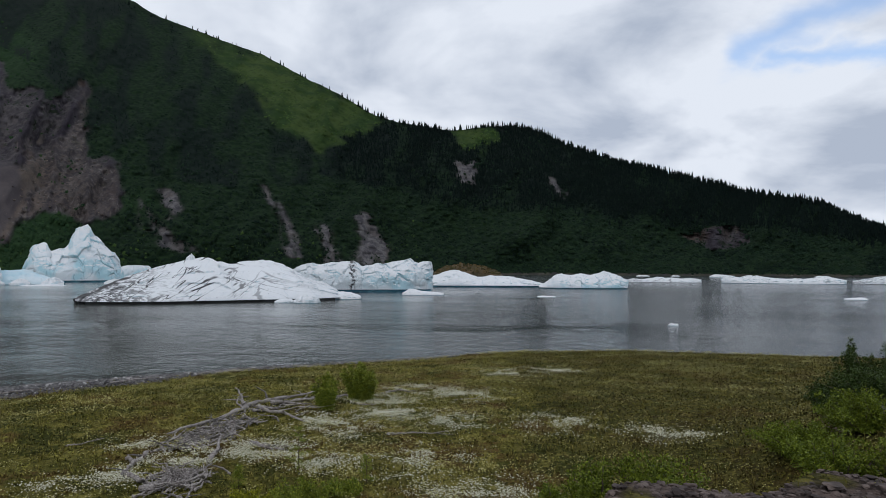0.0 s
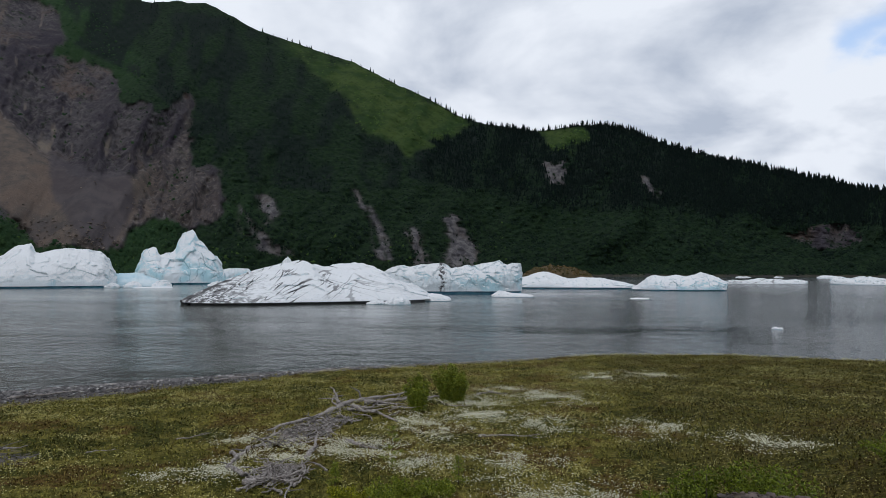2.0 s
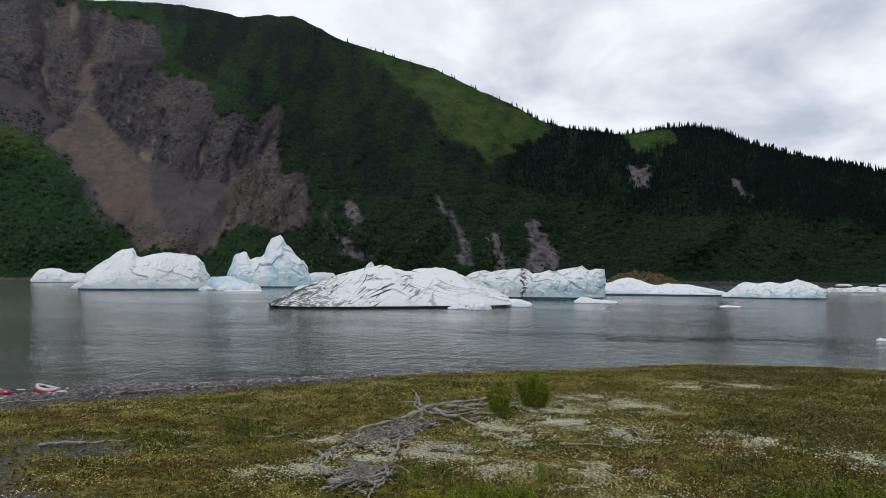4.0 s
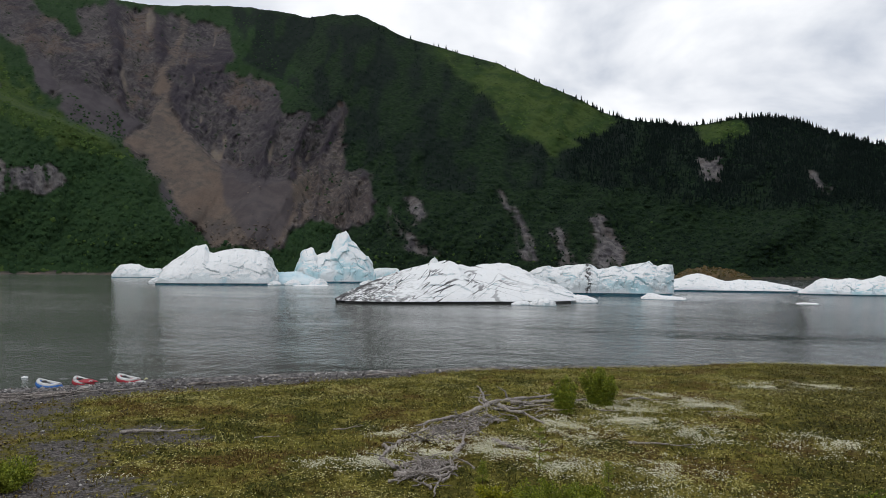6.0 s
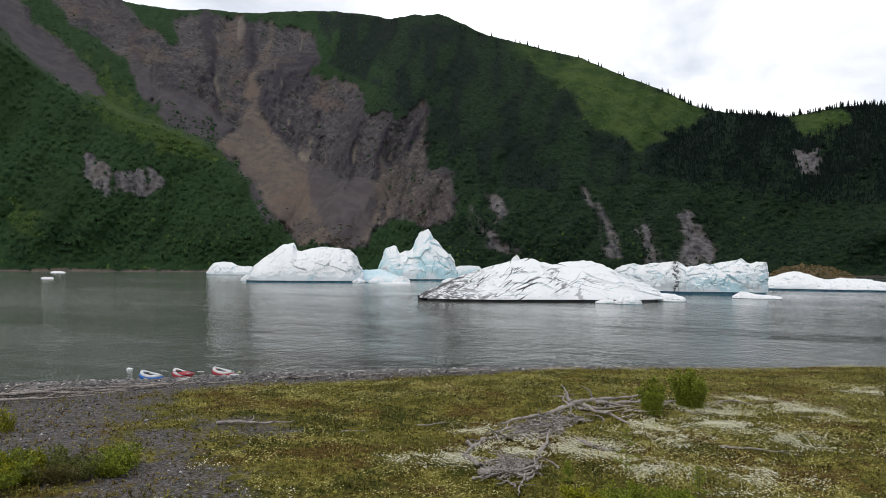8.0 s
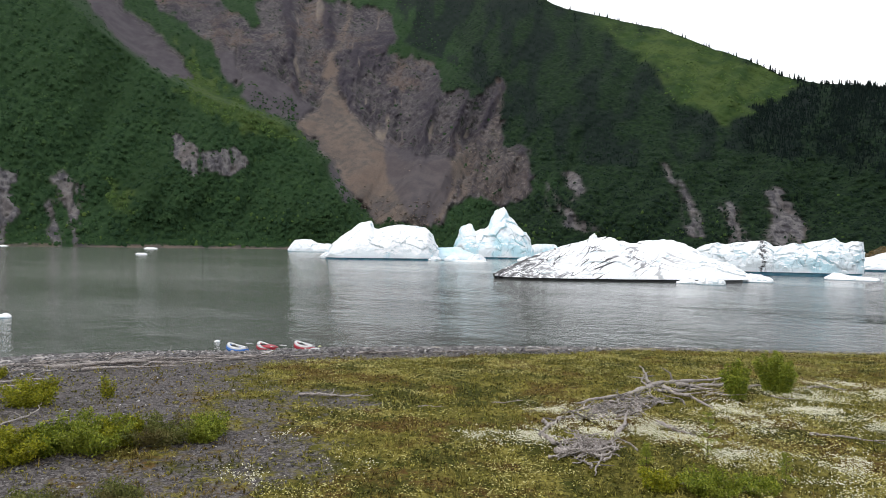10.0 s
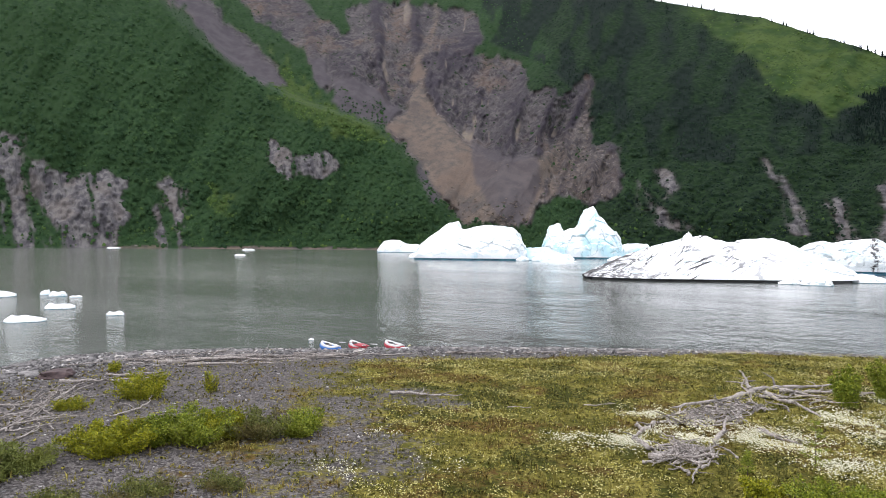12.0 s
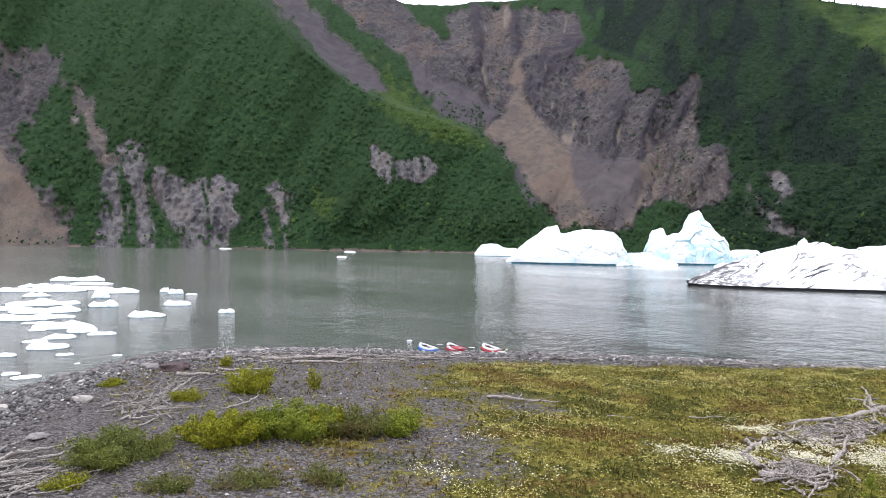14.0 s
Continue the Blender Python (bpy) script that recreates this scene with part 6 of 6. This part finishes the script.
def meadow_places(count, seed, lo=6.0, hi=62.0):
    r = np.random.default_rng(seed)
    a, d = np.radians(r.uniform(-42, 72, count)), lo + (hi - lo) * r.random(count) ** 0.85
    x, y = -d * np.sin(a), d * np.cos(a)
    ok = (inland(x, y) > 0.5) & (r.random(count) > np.where(inland(x, y) < 9, 0.97, 0.80) * smooth(gravel_at(x, y), 0.05, 0.8)) & (r.random(count) > 0.9 * stone_at(x, y)) & (np.abs(vnoise(x * 0.6, y * 0.6, 0, 151) - 0.5) + r.random(count) * 0.5 > 0.06)
    x, y = x[ok], y[ok]
    ok = r.random(len(x)) > 0.75 * bloom_at(x, y)
    x, y = x[ok], y[ok]
    return x, y, ground_z(x, y), np.random.default_rng(seed + 1)


x, y, z, r = meadow_places(82000, 31)
V, F = scatter([tuft_proto(s, 4, 1.1, 0.30, 0.3) for s in range(8)], np.stack([x, y, z], -1), (0.035 + 0.05 * r.random(len(x)) + 0.0010 * np.hypot(x, y)) * np.clip(np.hypot(x, y) / 16, 0.35, 1), r.uniform(0, 6.3, len(x)), r, 0.1)
tagged(new("meadow_herbs", raw_mesh("meadow_herbs", V, F, M_HERB, False)), "low olive-green herbs covering the meadow", "herbs", kind="stuff")
x, y, z, r = meadow_places(26000, 41)
V, F = scatter([tuft_proto(s, 7, 0.5, 0.05, 0.6) for s in range(20, 26)], np.stack([x, y, z], -1), (0.14 + 0.18 * r.random(len(x)) ** 2) * np.clip(np.hypot(x, y) / 18, 0.3, 1), r.uniform(0, 6.3, len(x)), r, 0.15)
tagged(new("meadow_grass", raw_mesh("meadow_grass", V, F, M_GRASS, False)), "thin yellow-green grass tufts in the meadow", "grass", kind="stuff")

heads = []
for s in range(4):
    hr = np.random.default_rng(s)
    hv = np.array([(1, 0, 0), (0, 1, 0), (-1, 0, 0), (0, -1, 0), (0, 0, 0.8)]) * (0.7 + 0.6 * hr.random((5, 1)))
    heads.append((hv, np.array([(0, 1, 4), (1, 2, 4), (2, 3, 4), (3, 0, 4)])))
r = np.random.default_rng(51)
fx, fy = [], []
for cx, cy, a, b in FLOWERS:
    n = int((220 if cx < -12 else 600 if cx < -1.6 else 400) * a * b * math.pi)
    fx.append(cx + a * 0.62 * r.normal(size=n))
    fy.append(cy + b * 0.62 * r.normal(size=n))
x, y = np.concatenate(fx), np.concatenate(fy)
keep = r.random(len(x)) < 0.06 + 0.94 * smooth(fbm(x * 1.5, y * 1.9, 0, 141, 4), 0.44, 0.54)
x, y = x[keep][:46000], y[keep][:46000]
z = ground_z(x, y)
V, F = scatter(heads, np.stack([x, y, z + 0.06 + 0.09 * r.random(len(x))], -1), 0.014 + 0.020 * r.random(len(x)) ** 2, r.uniform(0, 6.3, len(x)), r)
tagged(new("white_flowers", raw_mesh("white_flowers", V, F, M_FLOWER, False)), "cream-white flower heads in drifts over the meadow", "flowers", kind="stuff")
x, y, z, r = meadow_places(210000, 61, 10, 58)
keep = r.random(len(x)) < (0.03 + 0.97 * smooth(fbm(x * 0.6, y * 0.8, 0, 161, 5, 0.62), 0.49, 0.57)) * (1 - 0.75 * smooth(x, 0, 5) * smooth(34 - y, -3, 3)) * (1 - smooth(gravel_at(x, y), 0.1, 0.5))
x, y, z = x[keep][:56000], y[keep][:56000], z[keep][:56000]
V, F = scatter(heads, np.stack([x, y, z + 0.10 + 0.12 * r.random(len(x))], -1), 0.013 + 0.020 * r.random(len(x)) ** 1.5, r.uniform(0, 6.3, len(x)), r)
tagged(new("yellow_flowers", raw_mesh("yellow_flowers", V, F, M_YELLOW, False)), "pale yellow flower heads scattered over the meadow", "flowers", kind="stuff")


# ---- pack rafts at the water's edge ----
def ring(length, width, tube_r, z, sides=12, segs=48, upturn=0.12):
    """An inflated oval tube with slightly raised, pointed ends."""
    v, f = [], []
    for i in range(segs):
        a = 2 * math.pi * i / segs
        c, s = math.cos(a), math.sin(a)
        px, py = (abs(c) ** 0.9) * math.copysign(1, c) * (length / 2 - tube_r), s * (width / 2 - tube_r) * (1 - 0.15 * abs(c))
        lift = upturn * abs(c) ** 3
        out = Vector((c * width, s * length, 0)).normalized()
        rad = tube_r * (1 - 0.12 * abs(c) ** 4)
        for k_ in range(sides):
            b = 2 * math.pi * k_ / sides
            v.append((px + out.x * rad * math.cos(b), py + out.y * rad * math.cos(b), z + lift + rad * math.sin(b)))
    for i in range(segs):
        for k_ in range(sides):
            a0, a1 = i * sides + k_, i * sides + (k_ + 1) % sides
            b0, b1 = ((i + 1) % segs) * sides + k_, ((i + 1) % segs) * sides + (k_ + 1) % sides
            f.append((a0, b0, b1, a1))
    return v, f


def slab(length, width, thick, x, z, bulge=0.02, n=10):
    """A padded, rounded panel."""
    bm = bmesh.new()
    bmesh.ops.create_cube(bm, size=1.0)
    bmesh.ops.subdivide_edges(bm, edges=bm.edges[:], cuts=4, use_grid_fill=True)
    for v in bm.verts:
        e = (1 - (2 * v.co.x) ** 4) * (1 - (2 * v.co.y) ** 4)
        v.co = Vector((x + v.co.x * length * (1 - 0.12 * (2 * v.co.y) ** 2), v.co.y * width * (1 - 0.12 * (2 * v.co.x) ** 2), z + v.co.z * thick * (0.35 + 0.65 * max(e, 0)) + bulge * e))
    return bm


def solid(name, bm, material, parent, label=""):
    me = bpy.data.meshes.new(name)
    bm.to_mesh(me)
    bm.free()
    me.polygons.foreach_set("use_smooth", [True] * len(me.polygons))
    me.materials.append(material)
    return part(name, me, parent, label)


def raft(x, y, turn, hull, label, length=2.0, width=0.98, decked=False):
    root = new("pack_raft")
    root.matrix_world = pose(x, y, float(ground_z(x, y)) - 0.01, 0, 4, turn)
    low, high = ring(length, width, 0.165, 0.155), ring(length * 0.95, width * 0.90, 0.10, 0.29, 10)
    for nm, (v, f), mat, lab in (("hull_tube", low, hull, "coloured lower tube"), ("top_tube", high, M_WHITE, "pale upper tube")):
        me = bpy.data.meshes.new(nm)
        me.from_pydata(v, [], f)
        me.polygons.foreach_set("use_smooth", [True] * len(me.polygons))
        me.materials.append(mat)
        part(nm, me, root, lab)
    solid("floor", slab(length * 0.82, width * 0.62, 0.05, 0, 0.20), M_WHITE, root, "pale raft floor")
    solid("seat", slab(0.36, width * 0.4, 0.12, -0.2, 0.28), M_BLACK, root, "black inflated seat")
    solid("backrest", slab(0.10, width * 0.40, 0.16, -0.42, 0.33), M_BLACK, root, "black backrest")
    if decked:
        solid("spray_deck", slab(length * 0.50, width * 0.86, 0.06, 0.50, 0.40, 0.05), hull, root, "red fabric deck")
    for s in (-1, 1):
        v, f = tube([(s * 0.95, -0.12, 0.46), (s * 1.0, 0, 0.50), (s * 0.95, 0.12, 0.46)], [0.012] * 3, 6)
        part("grab_loop", tube_mesh("grab_loop", [(v, f)], M_BLACK), root)
    return tagged(root, label, "raft", "rafts on the beach")


raft(-34.75, 31.3, -6, M_BLUE, "blue and white inflatable pack raft on the shore")
raft(-33.7, 32.75, -17, M_RED, "red and white inflatable pack raft with a closed deck", decked=True)
raft(-32.2, 34.7, -10, M_RED, "red and white inflatable pack raft on the shore")


def paddle(x, y, z, turn):
    root = new("paddle")
    root.matrix_world = pose(x, y, z, 0, 4, turn)
    v, f = tube([(-0.85, 0, 0), (0, 0, 0), (0.85, 0, 0)], [0.017] * 3, 8, 0, 0)
    part("shaft", tube_mesh("shaft", [(v, f)], M_BLACK), root, "black paddle shaft")
    for s in (-1, 1):
        solid("blade", slab(0.46, 0.19, 0.025, s * 1.05, 0, 0.0), M_WHITE if s > 0 else M_GREY, root, "paddle blade")
    return tagged(root, "double-bladed paddle laid across a raft", "paddle")


paddle(-33.75, 32.85, float(ground_z(-33.7, 32.75)) + 0.40, 47)
bag = new("dry_bag")
bag.location = (-30.75, 34.1, float(ground_z(-30.75, 34.1)))
bag.rotation_euler = (0, 0, radians(40))
solid("bag_body", slab(0.62, 0.26, 0.22, 0, 0.09, 0.0), M_WHITE, bag, "whitish bag")
v, f = tube([(0.2, -0.05, 0.24), (0.32, 0, 0.33), (0.4, 0.02, 0.26)], [0.03, 0.035, 0.02], 7)
part("rolled_top", tube_mesh("rolled_top", [(v, f)], M_YELLOWBAG), bag)
tagged(bag, "whitish bag with a yellow top beside a red raft", "bag")
